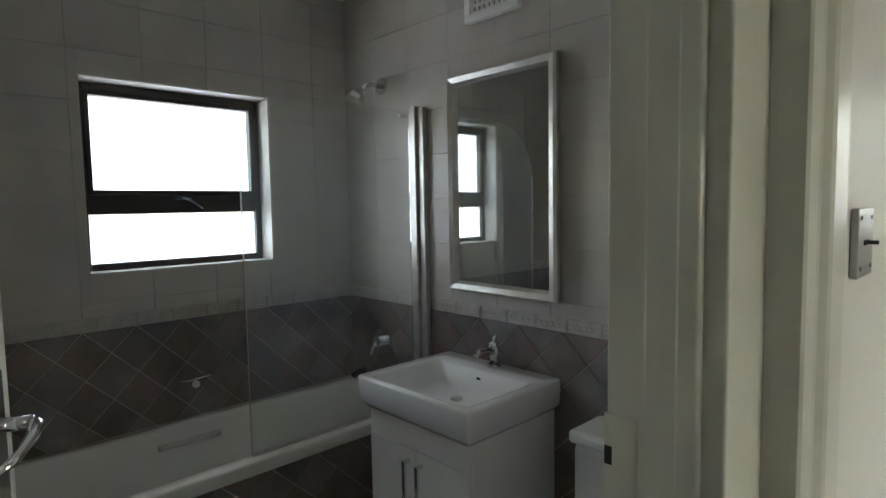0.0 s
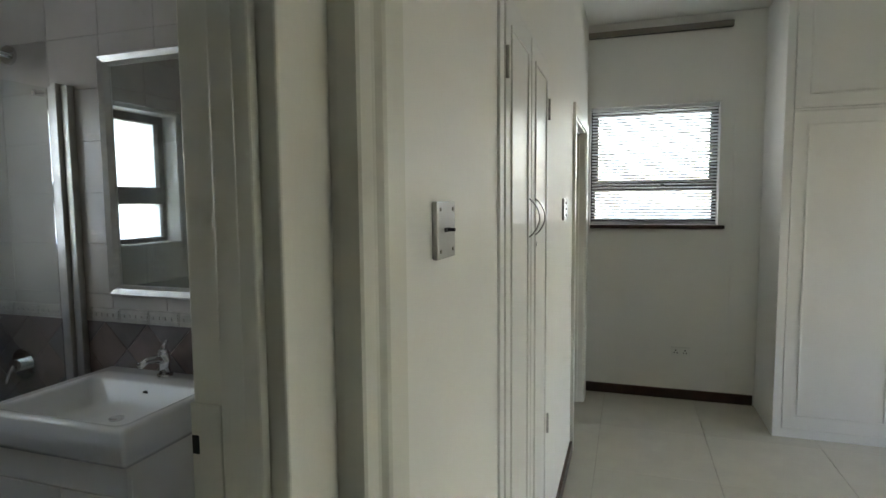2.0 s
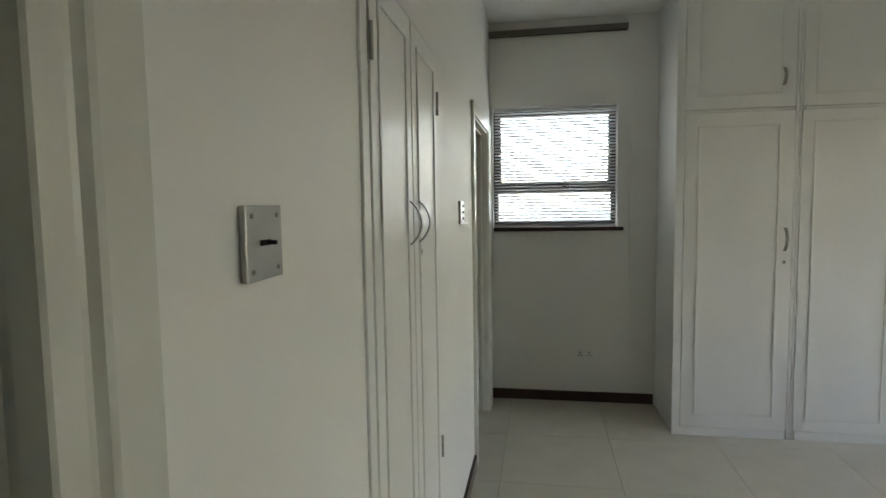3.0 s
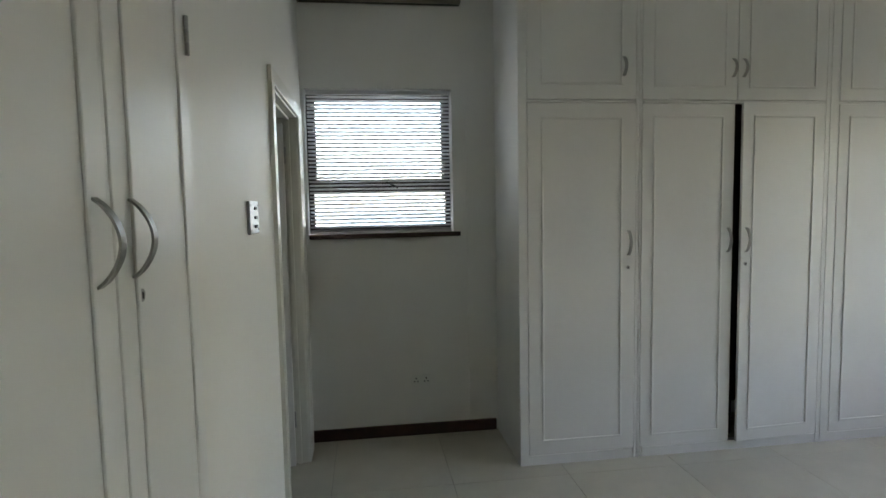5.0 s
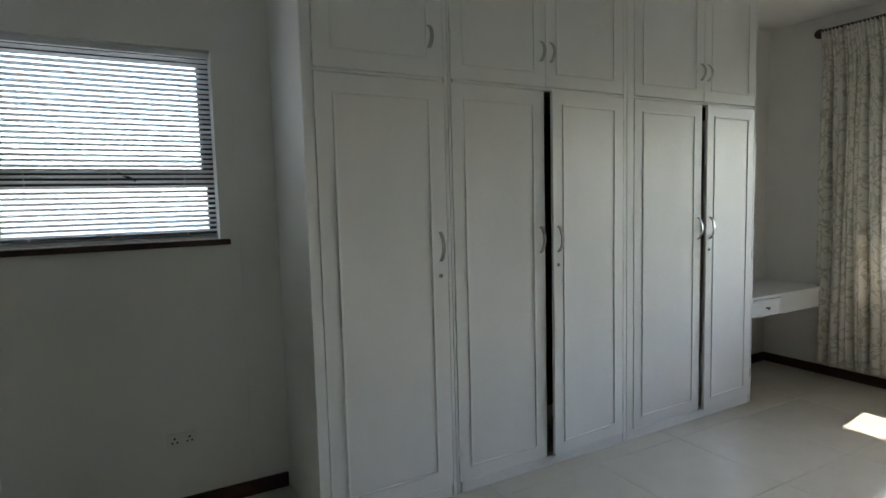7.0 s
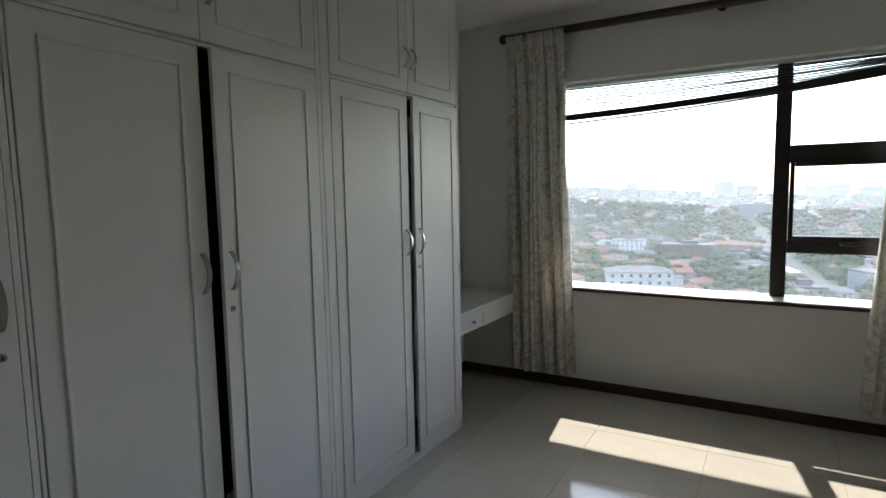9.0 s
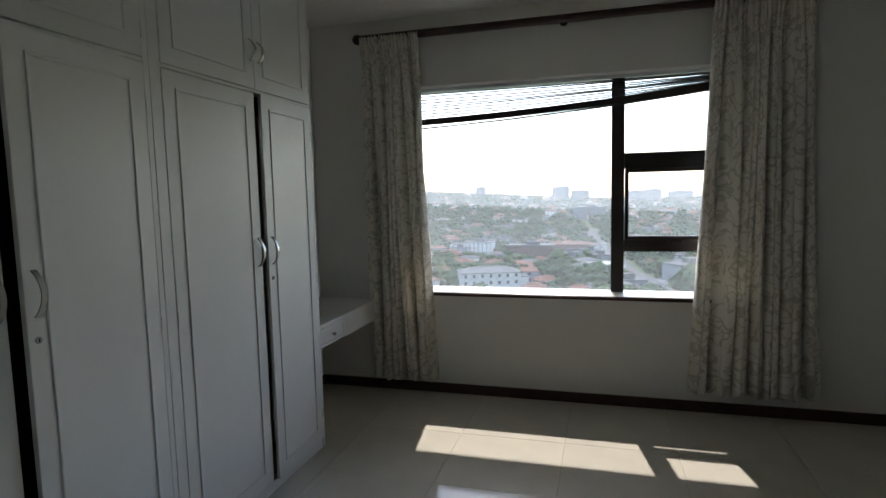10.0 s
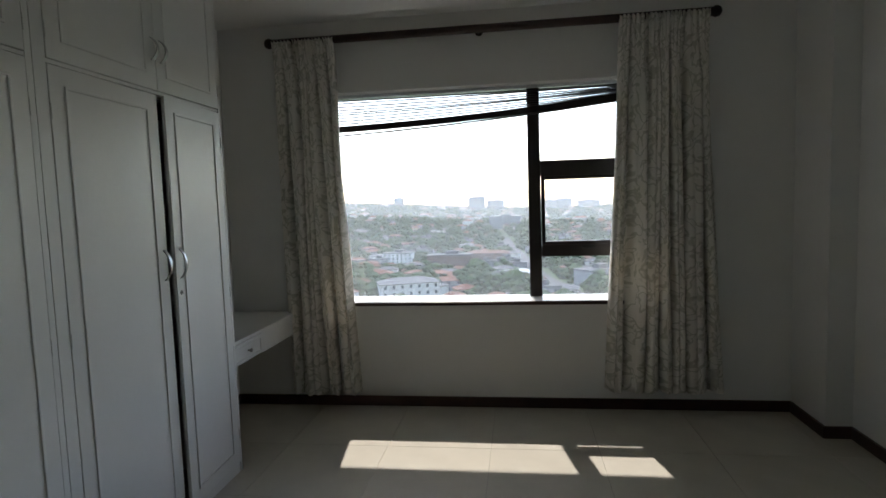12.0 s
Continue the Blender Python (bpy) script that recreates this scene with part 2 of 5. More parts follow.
skirting("baseboard_north", (2.62, 3.72, NY - 0.016, NY + 0.004, 0, 0.078))
skirting("baseboard_east", (EX - 0.016, EX + 0.004, -0.60, NY, 0, 0.078), (EX - 0.016, EX + 0.004, SY, -3.835, 0, 0.078))
skirting("baseboard_south", (0.81, EX - 0.016, SY - 0.004, SY + 0.016, 0, 0.078))
skirting("baseboard_west", (0.806, 0.826, SY + 0.016, -4.475, 0, 0.078), (WX, 0.826, -4.479, -4.459, 0, 0.078), (WX - 0.004, WX + 0.016, -4.459, -0.75, 0, 0.078))


# ---- handles and hinges ----
def bow_handle(parent, x, y, z, length=0.14, axis="x", out=-1, along=1.0):
    """A brushed steel bow handle standing off a door; axis: the way that it stands out."""
    bm = bmesh.new()
    n = 14
    pts = []
    for i in range(n + 1):
        s = i / n
        o = 0.034 * math.sin(math.pi * s) ** 0.75 + 0.002
        h = (s - 0.5) * length
        pts.append((o, h))
    half, thick = 0.009, 0.004
    rows = []
    for i, (o, h) in enumerate(pts):
        o0, h0 = pts[max(i - 1, 0)]
        o1, h1 = pts[min(i + 1, n)]
        t = Vector((o1 - o0, h1 - h0)).normalized()
        nrm = Vector((t.y, -t.x))
        ring = []
        for s, w in ((thick / 2, -half), (thick / 2, half), (-thick / 2, half), (-thick / 2, -half)):
            oo, hh = o + nrm.x * s, h + nrm.y * s
            ring.append(bm.verts.new((x + out * oo, y + w, z + hh) if axis == "x" else (x + w, y + out * oo, z + hh)))
        rows.append(ring)
    for a, b in zip(rows, rows[1:]):
        for k in range(4):
            bm.faces.new((a[k], a[(k + 1) % 4], b[(k + 1) % 4], b[k]))
    bm.faces.new(rows[0])
    bm.faces.new(rows[-1])
    return part("handle", bm, STEEL, parent, "brushed steel bow handle", smooth=False)


def knuckle(parent, x, y, z, h=0.075, r=0.0055, paint=None):
    bm = bmesh.new()
    for k in range(3):
        rod(bm, (x, y, z + (k - 1.5) * h / 3 + 0.001), (x, y, z + (k - 0.5) * h / 3 - 0.001), r, 10)
    return part("hinge", bm, paint or STEEL, parent, "painted steel butt hinge")


def keyhole(parent, x, y, z, axis="x"):
    bm = bmesh.new()
    d = Vector((-1, 0, 0)) if axis == "x" else Vector((0, -1, 0))
    p = Vector((x, y, z))
    rod(bm, p, p + d * 0.004, 0.011, 14)
    lock = part("lock", bm, STEEL, parent, "small steel cupboard lock")
    bm = bmesh.new()
    q = p + d * 0.0042
    if axis == "x":
        box(bm, q.x - 0.001, q.x + 0.001, q.y - 0.002, q.y + 0.002, q.z - 0.006, q.z + 0.005)
    else:
        box(bm, q.x - 0.002, q.x + 0.002, q.y - 0.001, q.y + 0.001, q.z - 0.006, q.z + 0.005)
    part("keyhole", bm, BLACK, lock)


def leaf(parent, w, z0, z1, name="door", rim=0.07, thick=0.02, label="white door with a raised bead frame"):
    """A cupboard leaf in its own axes: hinge at the origin, width along +y, face towards -x, with a raised bead round a flat field."""
    bm = bmesh.new()
    box(bm, 0, thick, 0, w, z0, z1, bevel=0.003)
    y0, y1, a0, a1 = rim, w - rim, z0 + rim, z1 - rim
    b, p = 0.013, 0.0055
    door = part(name, bm, ENAMEL, parent, label)
    bm = bmesh.new()
    for s in ((-p, 0.002, y0, y1, a0, a0 + b), (-p, 0.002, y0, y1, a1 - b, a1), (-p, 0.002, y0, y0 + b, a0 + b - 0.002, a1 - b + 0.002), (-p, 0.002, y1 - b, y1, a0 + b - 0.002, a1 - b + 0.002)):
        box(bm, *s, bevel=0.0035)
    part("moulding", bm, ENAMEL, door)
    return door


def mirror_leaf(lf):
    for o in (lf, *lf.children):
        for v in o.data.vertices:
            v.co.y = -v.co.y
        o.data.flip_normals()


# ---- wardrobes ----
SPLIT = 2.118


def wardrobe(y_from, y_to, doors, label):
    """One built-in unit between two places along the wall. doors: (y of the hinge, width with sign, degrees open)."""
    t = thing("wardrobe", pose(CX, y_from, 0), label, "wardrobe", "built-in wardrobes")
    d, w = EX - CX - 0.004, y_from - y_to
    x = 0.0
    for s in ((0.02, d, -0.02, 0, 0, CH - 0.003), (0.02, d, -w, -w + 0.02, 0, CH - 0.003)):
        part("side_panel", boxes(s), ENAMEL, t)
    part("back_panel", boxes((d - 0.01, d, -w + 0.02, -0.02, 0.0, CH - 0.003)), ENAMEL, t)
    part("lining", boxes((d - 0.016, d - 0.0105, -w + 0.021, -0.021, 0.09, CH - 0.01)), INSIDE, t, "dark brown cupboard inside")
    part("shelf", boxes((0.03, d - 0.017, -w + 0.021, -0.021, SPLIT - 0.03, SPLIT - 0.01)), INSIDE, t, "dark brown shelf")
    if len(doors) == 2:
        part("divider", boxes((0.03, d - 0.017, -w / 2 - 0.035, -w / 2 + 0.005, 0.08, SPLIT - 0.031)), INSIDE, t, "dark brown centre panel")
    fr = bmesh.new()
    edges = [e for hinge, width, _, _ in doors for e in (hinge, hinge + width)]
    near, last = y_from - max(edges) - 0.0025, min(edges) - y_to - 0.0025
    box(fr, 0, 0.02, -0.03, 0, 0, CH - 0.003)
    box(fr, 0, 0.02, -w, -w + 0.03, 0, CH - 0.003)
    box(fr, -0.0195, -0.0005, -near, 0, 0, CH - 0.003, bevel=0.0015)
    box(fr, -0.0195, -0.0005, -w, -w + last, 0, CH - 0.003, bevel=0.0015)
    box(fr, -0.0185, 0.02, -w + 0.03, -0.03, SPLIT - 0.005, SPLIT + 0.009)
    box(fr, -0.0185, 0.02, -w + 0.03, -0.03, CH - 0.042, CH - 0.003)
    part("face_frame", fr, ENAMEL, t)
    part("plinth", boxes((-0.0175, 0.02, -w + 0.031, -0.031, 0, 0.057)), ENAMEL, t, "white painted plinth")
    for hinge, width, turn, lock in doors:
        for z0, z1, opened in ((0.060, SPLIT - 0.008, turn), (SPLIT + 0.012, CH - 0.045, 0)):
            span = abs(width)
            if z0 > 1 and len(doors) == 2:
                span = abs(doors[0][1]) + 0.012 if width < 0 else doors[0][0] + doors[0][1] - 0.012 - hinge - 0.003
            lf = leaf(t, span, z0, z1, rim=0.08 if len(doors) == 1 else 0.07)
            flip = width < 0
            if flip:
                # leaf runs towards -y: mirror the mesh about its hinge
                mirror_leaf(lf)
            lf.matrix_basis = pose(-0.0215, hinge - y_from, 0, 0, 0, opened * (1 if not flip else -1))
            sgn = -1 if flip else 1
            hy = sgn * (span - ((0.042 if len(doors) == 1 else 0.033) if z0 < 1 else (0.077 if len(doors) == 1 else 0.032)))
            hz = 1.305 if z0 < 1 else SPLIT + 0.198
            bow_handle(lf, -0.002, hy, hz, 0.145 if z0 < 1 else 0.105)
            if lock and z0 < 1:
                keyhole(lf, 0, hy, hz - 0.145)
            for zz in ((z0 + 0.17, (z0 + z1) / 2, z1 - 0.17) if z0 < 1 else (z0 + 0.1, z1 - 0.1)):
                knuckle(lf, -0.003, 0.0, zz, 0.06, 0.0035, ENAMEL)
    return t


wardrobe(-0.612, -1.333, [(-0.664, -0.648, 0, True)], "single-door white built-in wardrobe with top cupboard, beside the window nook")
wardrobe(-1.336, -2.560, [(-1.351, -0.582, 0, False), (-2.530, 0.564, 3.0, True)], "white double-door built-in wardrobe, one door slightly ajar")
wardrobe(-2.563, -3.83, [(-2.622, -0.625, 0, False), (-3.806, 0.532, 2.2, True)], "white double-door built-in wardrobe beside the desk, door ajar")


# ---- windows ----
def metal_window(name, m, w, h, bars, panes, label, glass_mat, frame_t=0.05, depth=0.05, sashes=()):
    """A dark metal window in its own axes: x across, z up from its lower left corner, y towards the outside."""
    t = thing(name, m, label, "window", kind="structure")
    bm = bmesh.new()
    box(bm, 0, frame_t, 0, depth, 0, h, bevel=0.003)
    box(bm, w - frame_t, w, 0, depth, 0, h, bevel=0.003)
    box(bm, frame_t, w - frame_t, 0, depth, 0, frame_t, bevel=0.003)
    box(bm, frame_t, w - frame_t, 0, depth, h - frame_t, h, bevel=0.003)
    part("window_frame", bm, BRONZE, t)
    for b in bars:
        bm = bmesh.new()
        box(bm, b[0], b[1], 0, depth, b[2], b[3], bevel=0.003)
        part("glazing_bar", bm, BRONZE, t)
    for s in sashes:
        bm = bmesh.new()
        x0, x1, z0, z1, f = s
        box(bm, x0, x0 + f, -0.012, depth - 0.01, z0, z1, bevel=0.004)
        box(bm, x1 - f, x1, -0.012, depth - 0.01, z0, z1, bevel=0.004)
        box(bm, x0 + f, x1 - f, -0.012, depth - 0.01, z0, z0 + f, bevel=0.004)
        box(bm, x0 + f, x1 - f, -0.012, depth - 0.01, z1 - f, z1, bevel=0.004)
        part("sash", bm, BRONZE, t, "opening sash of dark metal")
    for x0, x1, z0, z1 in panes:
        p = part("pane", boxes((x0, x1, depth / 2 - 0.002, depth / 2 + 0.002, z0, z1)), glass_mat, t)
        p.visible_shadow = False
    return t


def stay(parent, x, z, length=0.11):
    bm = bmesh.new()
    box(bm, x - 0.03, x + 0.03, -0.03, -0.008, z - 0.008, z + 0.008, bevel=0.003)
    tube(bm, [(x, -0.03, z), (x + length * 0.35, -0.06, z - 0.012), (x + length, -0.075, z - 0.045)], 0.006, 8)
    part("window_catch", bm, BLACK, parent, "black casement catch")


# large bedroom window, set deep in the wall
LW = pose(4.265, SY - 0.19, 0.765, 0, 0, 180)
W, H = 2.61, 1.687
mx0, mx1 = 4.265 - 2.618, 4.265 - 2.525
big = metal_window("window_1", LW, W, H,
                   [(mx0, mx1, 0.05, H - 0.05), (mx1, W - 0.05, 0.97, 1.087), (mx1, W - 0.05, 0.357, 0.447)],
                   [(0.05, mx0, 0.05, H - 0.05), (mx1, W - 0.05, 0.05, 0.357), (mx1 + 0.03, W - 0.08, 0.47, 0.947), (mx1, W - 0.05, 1.087, H - 0.05)],
                   "large dark bronze metal window with a fixed pane and three small lights", PANE, depth=0.034,
                   sashes=[(mx1 + 0.003, W - 0.053, 0.447, 0.97, 0.028)])
bm = bmesh.new()
box(bm, mx1 + 0.30, mx1 + 0.40, -0.03, -0.005, 0.415, 0.44, bevel=0.004)
part("window_catch", bm, BLACK, big, "black casement catch")
sill_big = structure("window_sill", boxes((1.657, 4.263, SY - 0.188, SY - 0.002, 0.801, 0.814)), ENAMEL, "white painted inner sill", "sill")
structure("window_sill_edge", boxes((1.605, 4.315, SY + 0.001, SY + 0.012, 0.784, 0.811), bevel=0.004), SKIRT, "dark timber nosing under the large window", "sill")

# nook window behind its venetian blind
NW = pose(EX + 0.10, 0.613, 1.374, 0, 0, -90)
nook = metal_window("window_2", NW, 0.936, 0.918,
                    [(0.035, 0.901, 0.268, 0.328)],
                    [(0.035, 0.901, 0.035, 0.268), (0.053, 0.883, 0.348, 0.862)],
                    "small dark bronze metal window behind a venetian blind", PANE, frame_t=0.035,
                    sashes=[(0.035, 0.901, 0.328, 0.883, 0.022)])
stay(nook, 0.48, 0.335, 0.1)
structure("window_sill_nook", boxes((EX - 0.045, EX + 0.098, -0.367, 0.608, 1.341, 1.369), bevel=0.004), SKIRT, "dark mahogany sill board under the small window", "sill")

# bathroom window with frosted panes
BWN = pose(0.714, BY + 0.11, 1.328, 0, 0, 0)
bath_win = metal_window("window_3", BWN, 0.786, 0.78, [(0.03, 0.756, 0.238, 0.318)],
                        [(0.03, 0.756, 0.03, 0.238), (0.05, 0.736, 0.337, 0.73)],
                        "dark metal bathroom window with frosted glass", FROST, frame_t=0.03,
                        sashes=[(0.03, 0.756, 0.318, 0.75, 0.022)])
stay(bath_win, 0.40, 0.305, 0.07)
window_light("sky_light_bathroom", 1.107, BY + 0.30, 1.72, 0.78, 0.78, 180, 0.21, (1.0, 0.93, 0.83))
window_light("sky_light_nook", EX + 0.26, 0.145, 1.83, 0.92, 0.91, 90, 0.6)


# ---- blinds ----
def venetian(name, m, w, drop, n, label):
    """A lowered slatted blind: head rail, slats, bottom rail, ladder cords and lift cords."""
    t = thing(name, m, label, "blind")
    part("head_rail", boxes((0, w, -0.013, 0.013, -0.026, 0), bevel=0.002), SLAT, t)
    bm = bmesh.new()
    slat_h = 0.0125
    prof = [(-slat_h, -0.0012), (0, 0.0014), (slat_h, -0.0012)]
    q = Matrix.Rotation(radians(-28), 2)
    prof = [tuple(q @ Vector(p)) for p in prof]
    for s in ((0.002, prof),):
        a = [bm.verts.new((0.004, y, z)) for y, z in prof]
        b = [bm.verts.new((w - 0.004, y, z)) for y, z in prof]
        a2 = [bm.verts.new((0.004, y, z - 0.0008)) for y, z in prof]
        b2 = [bm.verts.new((w - 0.004, y, z - 0.0008)) for y, z in prof]
        for i in range(2):
            bm.faces.new((a[i], a[i + 1], b[i + 1], b[i]))
            bm.faces.new((a2[i], b2[i], b2[i + 1], a2[i + 1]))
        bm.faces.new((a[0], b[0], b2[0], a2[0]))
        bm.faces.new((a[2], a2[2], b2[2], b[2]))
    me = mesh_from(bm, "slat", SLAT)
    step = (drop - 0.06) / (n - 1)
    for i in range(n):
        s = new("slat", me)
        s.parent = t
        s.matrix_basis = pose(0, 0, -0.04 - i * step, random.uniform(-0.5, 0.5), random.uniform(-0.06, 0.06), 0)
    part("bottom_rail", boxes((0.002, w - 0.002, -0.012, 0.012, -drop, -drop + 0.014), bevel=0.002), SLAT, t)
    for x in (w * 0.15, w * 0.5, w * 0.85):
        bm = bmesh.new()
        for y in (-0.0135, 0.0135):
            rod(bm, (x, y, -0.02), (x, y, -drop + 0.01), 0.0009, 6)
        part("ladder_cord", bm, SLAT, t)
    bm = bmesh.new()
    rod(bm, (w - 0.05, -0.018, -0.02), (w - 0.05, -0.018, -drop * 0.62), 0.0016, 6)
    part("lift_cord", bm, SLAT, t)
    return t


venetian("venetian_blind", pose(EX + 0.035, 0.606, 2.288, 0, 0, -90), 0.925, 0.916, 36, "pale grey aluminium venetian blind, lowered with open slats")


def hitched_blind():
    """The raised blind of the large window, hanging askew with its slats fanned and sagging."""
    t = thing("raised_blind", pose(4.245, SY - 0.10, 2.402, 0, 0, 180), "dark venetian blind pulled up askew, slats fanned and sagging", "blind")
    w = 2.57
    part("head_rail", boxes((0, w, -0.015, 0.015, -0.022, 0), bevel=0.002), SLAT, t)

    def strip(drop_l, drop_r, sag, h, thick, deep):
        bm = bmesh.new()
        rows = []
        n = 20
        for i in range(n + 1):
            s = i / n
            z = -0.022 - (drop_l * (1 - s) + drop_r * s) - sag * 4 * s * (1 - s)
            rows.append([bm.verts.new((s * (w - 0.02) + 0.01, y, z + dz)) for y, dz in ((-deep, 0), (deep, 0), (deep, -h), (-deep, -h))])
        for a, b in zip(rows, rows[1:]):
            for k in range(4):
                bm.faces.new((a[k], a[(k + 1) % 4], b[(k + 1) % 4], b[k]))
        bm.faces.new(rows[0])
        bm.faces.new(rows[-1])
        return bm
    for i in range(9):
        f = (i + 0.6) / 9.4
        part("slat", strip(0.205 * f + random.uniform(-0.007, 0.007), 0.052 * f, 0.026 * f + random.uniform(0, 0.005), 0.006, 0, 0.013), BRONZE, t)
    part("bottom_bar", strip(0.212, 0.046, 0.034, 0.046, 0, 0.013), BRONZE, t, "stack of dark slats at the bottom")
    part("bottom_rail", strip(0.282, 0.090, 0.028, 0.010, 0, 0.010), BRONZE, t)
    return t


hitched_blind()

# ---- curtains ----
def curtain_cloth():
    m = bpy.data.materials.new("cream_damask_cloth")
    m.use_nodes = True
    n, l = m.node_tree.nodes, m.node_tree.links
    p = n["Principled BSDF"]
    p.inputs["Roughness"].default_value = 0.8
    p.inputs["Sheen Weight"].default_value = 0.2
    uv = n.new("ShaderNodeUVMap")
    warp = n.new("ShaderNodeTexNoise")
    warp.inputs["Scale"].default_value = 5.0
    mixv = n.new("ShaderNodeVectorMath")
    mixv.operation = "MULTIPLY_ADD"
    mixv.inputs[1].default_value = (0.35, 0.35, 0.35)
    l.new(uv.outputs[0], warp.inputs["Vector"])
    l.new(warp.outputs["Color"], mixv.inputs[0])
    l.new(uv.outputs[0], mixv.inputs[2])
    wave = n.new("ShaderNodeTexNoise")
    wave.inputs["Scale"].default_value = 11.0
    wave.inputs["Detail"].default_value = 1.5
    l.new(mixv.outputs[0], wave.inputs["Vector"])
    ramp = n.new("ShaderNodeValToRGB")
    e = ramp.color_ramp.elements
    e[0].position, e[0].color = 0.43, (0.86, 0.82, 0.745, 1)
    e[1].position, e[1].color = 0.62, (0.83, 0.79, 0.71, 1)
    for at, c in ((0.47, (0.60, 0.575, 0.485, 1)), (0.51, (0.62, 0.595, 0.505, 1)), (0.55, (0.86, 0.825, 0.75, 1))):
        k = e.new(at)
        k.color = c
    l.new(wave.outputs["Fac"], ramp.inputs[0])
    weave = n.new("ShaderNodeTexNoise")
    weave.inputs["Scale"].default_value = 240
    l.new(uv.outputs[0], weave.inputs["Vector"])
    b = n.new("ShaderNodeBump")
    b.inputs["Strength"].default_value = 0.25
    b.inputs["Distance"].default_value = 0.002
    l.new(weave.outputs["Fac"], b.inputs["Height"])
    l.new(b.outputs[0], p.inputs["Normal"])
    l.new(ramp.outputs[0], p.inputs["Base Color"])
    tl = n.new("ShaderNodeBsdfTranslucent")
    l.new(ramp.outputs[0], tl.inputs["Color"])
    mx = n.new("ShaderNodeMixShader")
    mx.inputs[0].default_value = 0.17
    l.new(p.outputs[0], mx.inputs[1])
    l.new(tl.outputs[0], mx.inputs[2])
    l.new(mx.outputs[0], n["Material Output"].inputs[0])
    return m


CLOTH = curtain_cloth()


def curtain(x_top, x_bot, z0, z1, folds, seed, label, flare):
    """A gathered curtain hung from the rod; x_top and x_bot: its edges above and below."""
    rnd = random.Random(seed)
    t = thing("curtain", pose(0, SY + 0.085, 0), label, "curtain", "pair of curtains")
    bm = bmesh.new()
    uvl = bm.loops.layers.uv.new("cloth")
    nu, nv = folds * 20, 50
    ph = [rnd.uniform(-0.5, 0.5) for _ in range(folds + 2)]
    am = [rnd.uniform(0.6, 1.15) for _ in range(folds + 2)]
    wd = [rnd.uniform(0.55, 1.5) for _ in range(folds)]
    cum = [sum(wd[:i]) / sum(wd) for i in range(folds + 1)]
    grid = []
    for j in range(nv + 1):
        s = j / nv
        z = z1 + (z0 - z1) * s
        row = []
        ease = s ** flare
        a = x_top[0] + (x_bot[0] - x_top[0]) * ease
        b = x_top[1] + (x_bot[1] - x_top[1]) * ease
        for i in range(nu + 1):
            u = i / nu
            f = u * folds
            k = int(f)
            w = f - k
            kk = min(k, folds - 1)
            place = cum[kk] + (cum[kk + 1] - cum[kk]) * (f - kk)
            u = u + (place - u) * min(1, 0.25 + s * 4)
            amp = am[k] * (1 - w) + am[k + 1] * w
            p = ph[k] * (1 - w) + ph[k + 1] * w
            depth = (0.020 + 0.060 * min(1, s * 4)) * amp
            off = abs(w - 0.5 + 0.12 * math.sin(4 * s + 2.1 * k)) * 2
            groove = math.exp(-((1 - off) / (0.20 + 0.10 * s)) ** 2)
            wv = 0.55 - 1.5 * groove + 0.22 * math.sin(2 * math.pi * (1.7 * f + 0.5 * s + p)) * s
            pleat = 0.012 * max(0.0, 1 - s * 9) * math.sin(2 * math.pi * f * 3)
            x = a + (b - a) * u + 0.010 * math.sin(2 * math.pi * 2 * f + p) * s
            y = depth * wv + pleat + 0.012 * math.sin(3 * u + 4 * s + seed) * min(1, s * 5) + 0.036 * max(0.0, 1 - s * 12)
            zz = z + (0.006 * math.sin(9 * u * math.pi + seed) if j == nv else 0) + (0.009 * math.cos(2 * math.pi * f * 3) if j == 0 else 0)
            row.append(bm.verts.new((x, y, zz)))
        grid.append(row)
    for j in range(nv):
        for i in range(nu):
            fc = bm.faces.new((grid[j][i], grid[j][i + 1], grid[j + 1][i + 1], grid[j + 1][i]))
            fc.smooth = True
            for lp, (jj, ii) in zip(fc.loops, ((j, i), (j, i + 1), (j + 1, i + 1), (j + 1, i))):
                lp[uvl].uv = (ii / nu * folds * 0.21, jj / nv * (z1 - z0))
    me = bpy.data.meshes.new("cloth")
    bm.to_mesh(me)
    bm.free()
    me.materials.append(CLOTH)
    ob = new("cloth", me)
    ob.parent = t
    md = ob.modifiers.new("thickness", "SOLIDIFY")
    md.thickness = 0.003
    # hooks of the heading
    for i in range(folds + 1):
        hm = bmesh.new()
        x = x_top[0] + (x_top[1] - x_top[0]) * (i + 0.3) / (folds + 0.6)
        rod(hm, (x, 0.024, z1 - 0.004), (x, 0.034, z1 - 0.03), 0.002, 6)
        part("hook", hm, STEEL, t, "small steel hook")
    return t


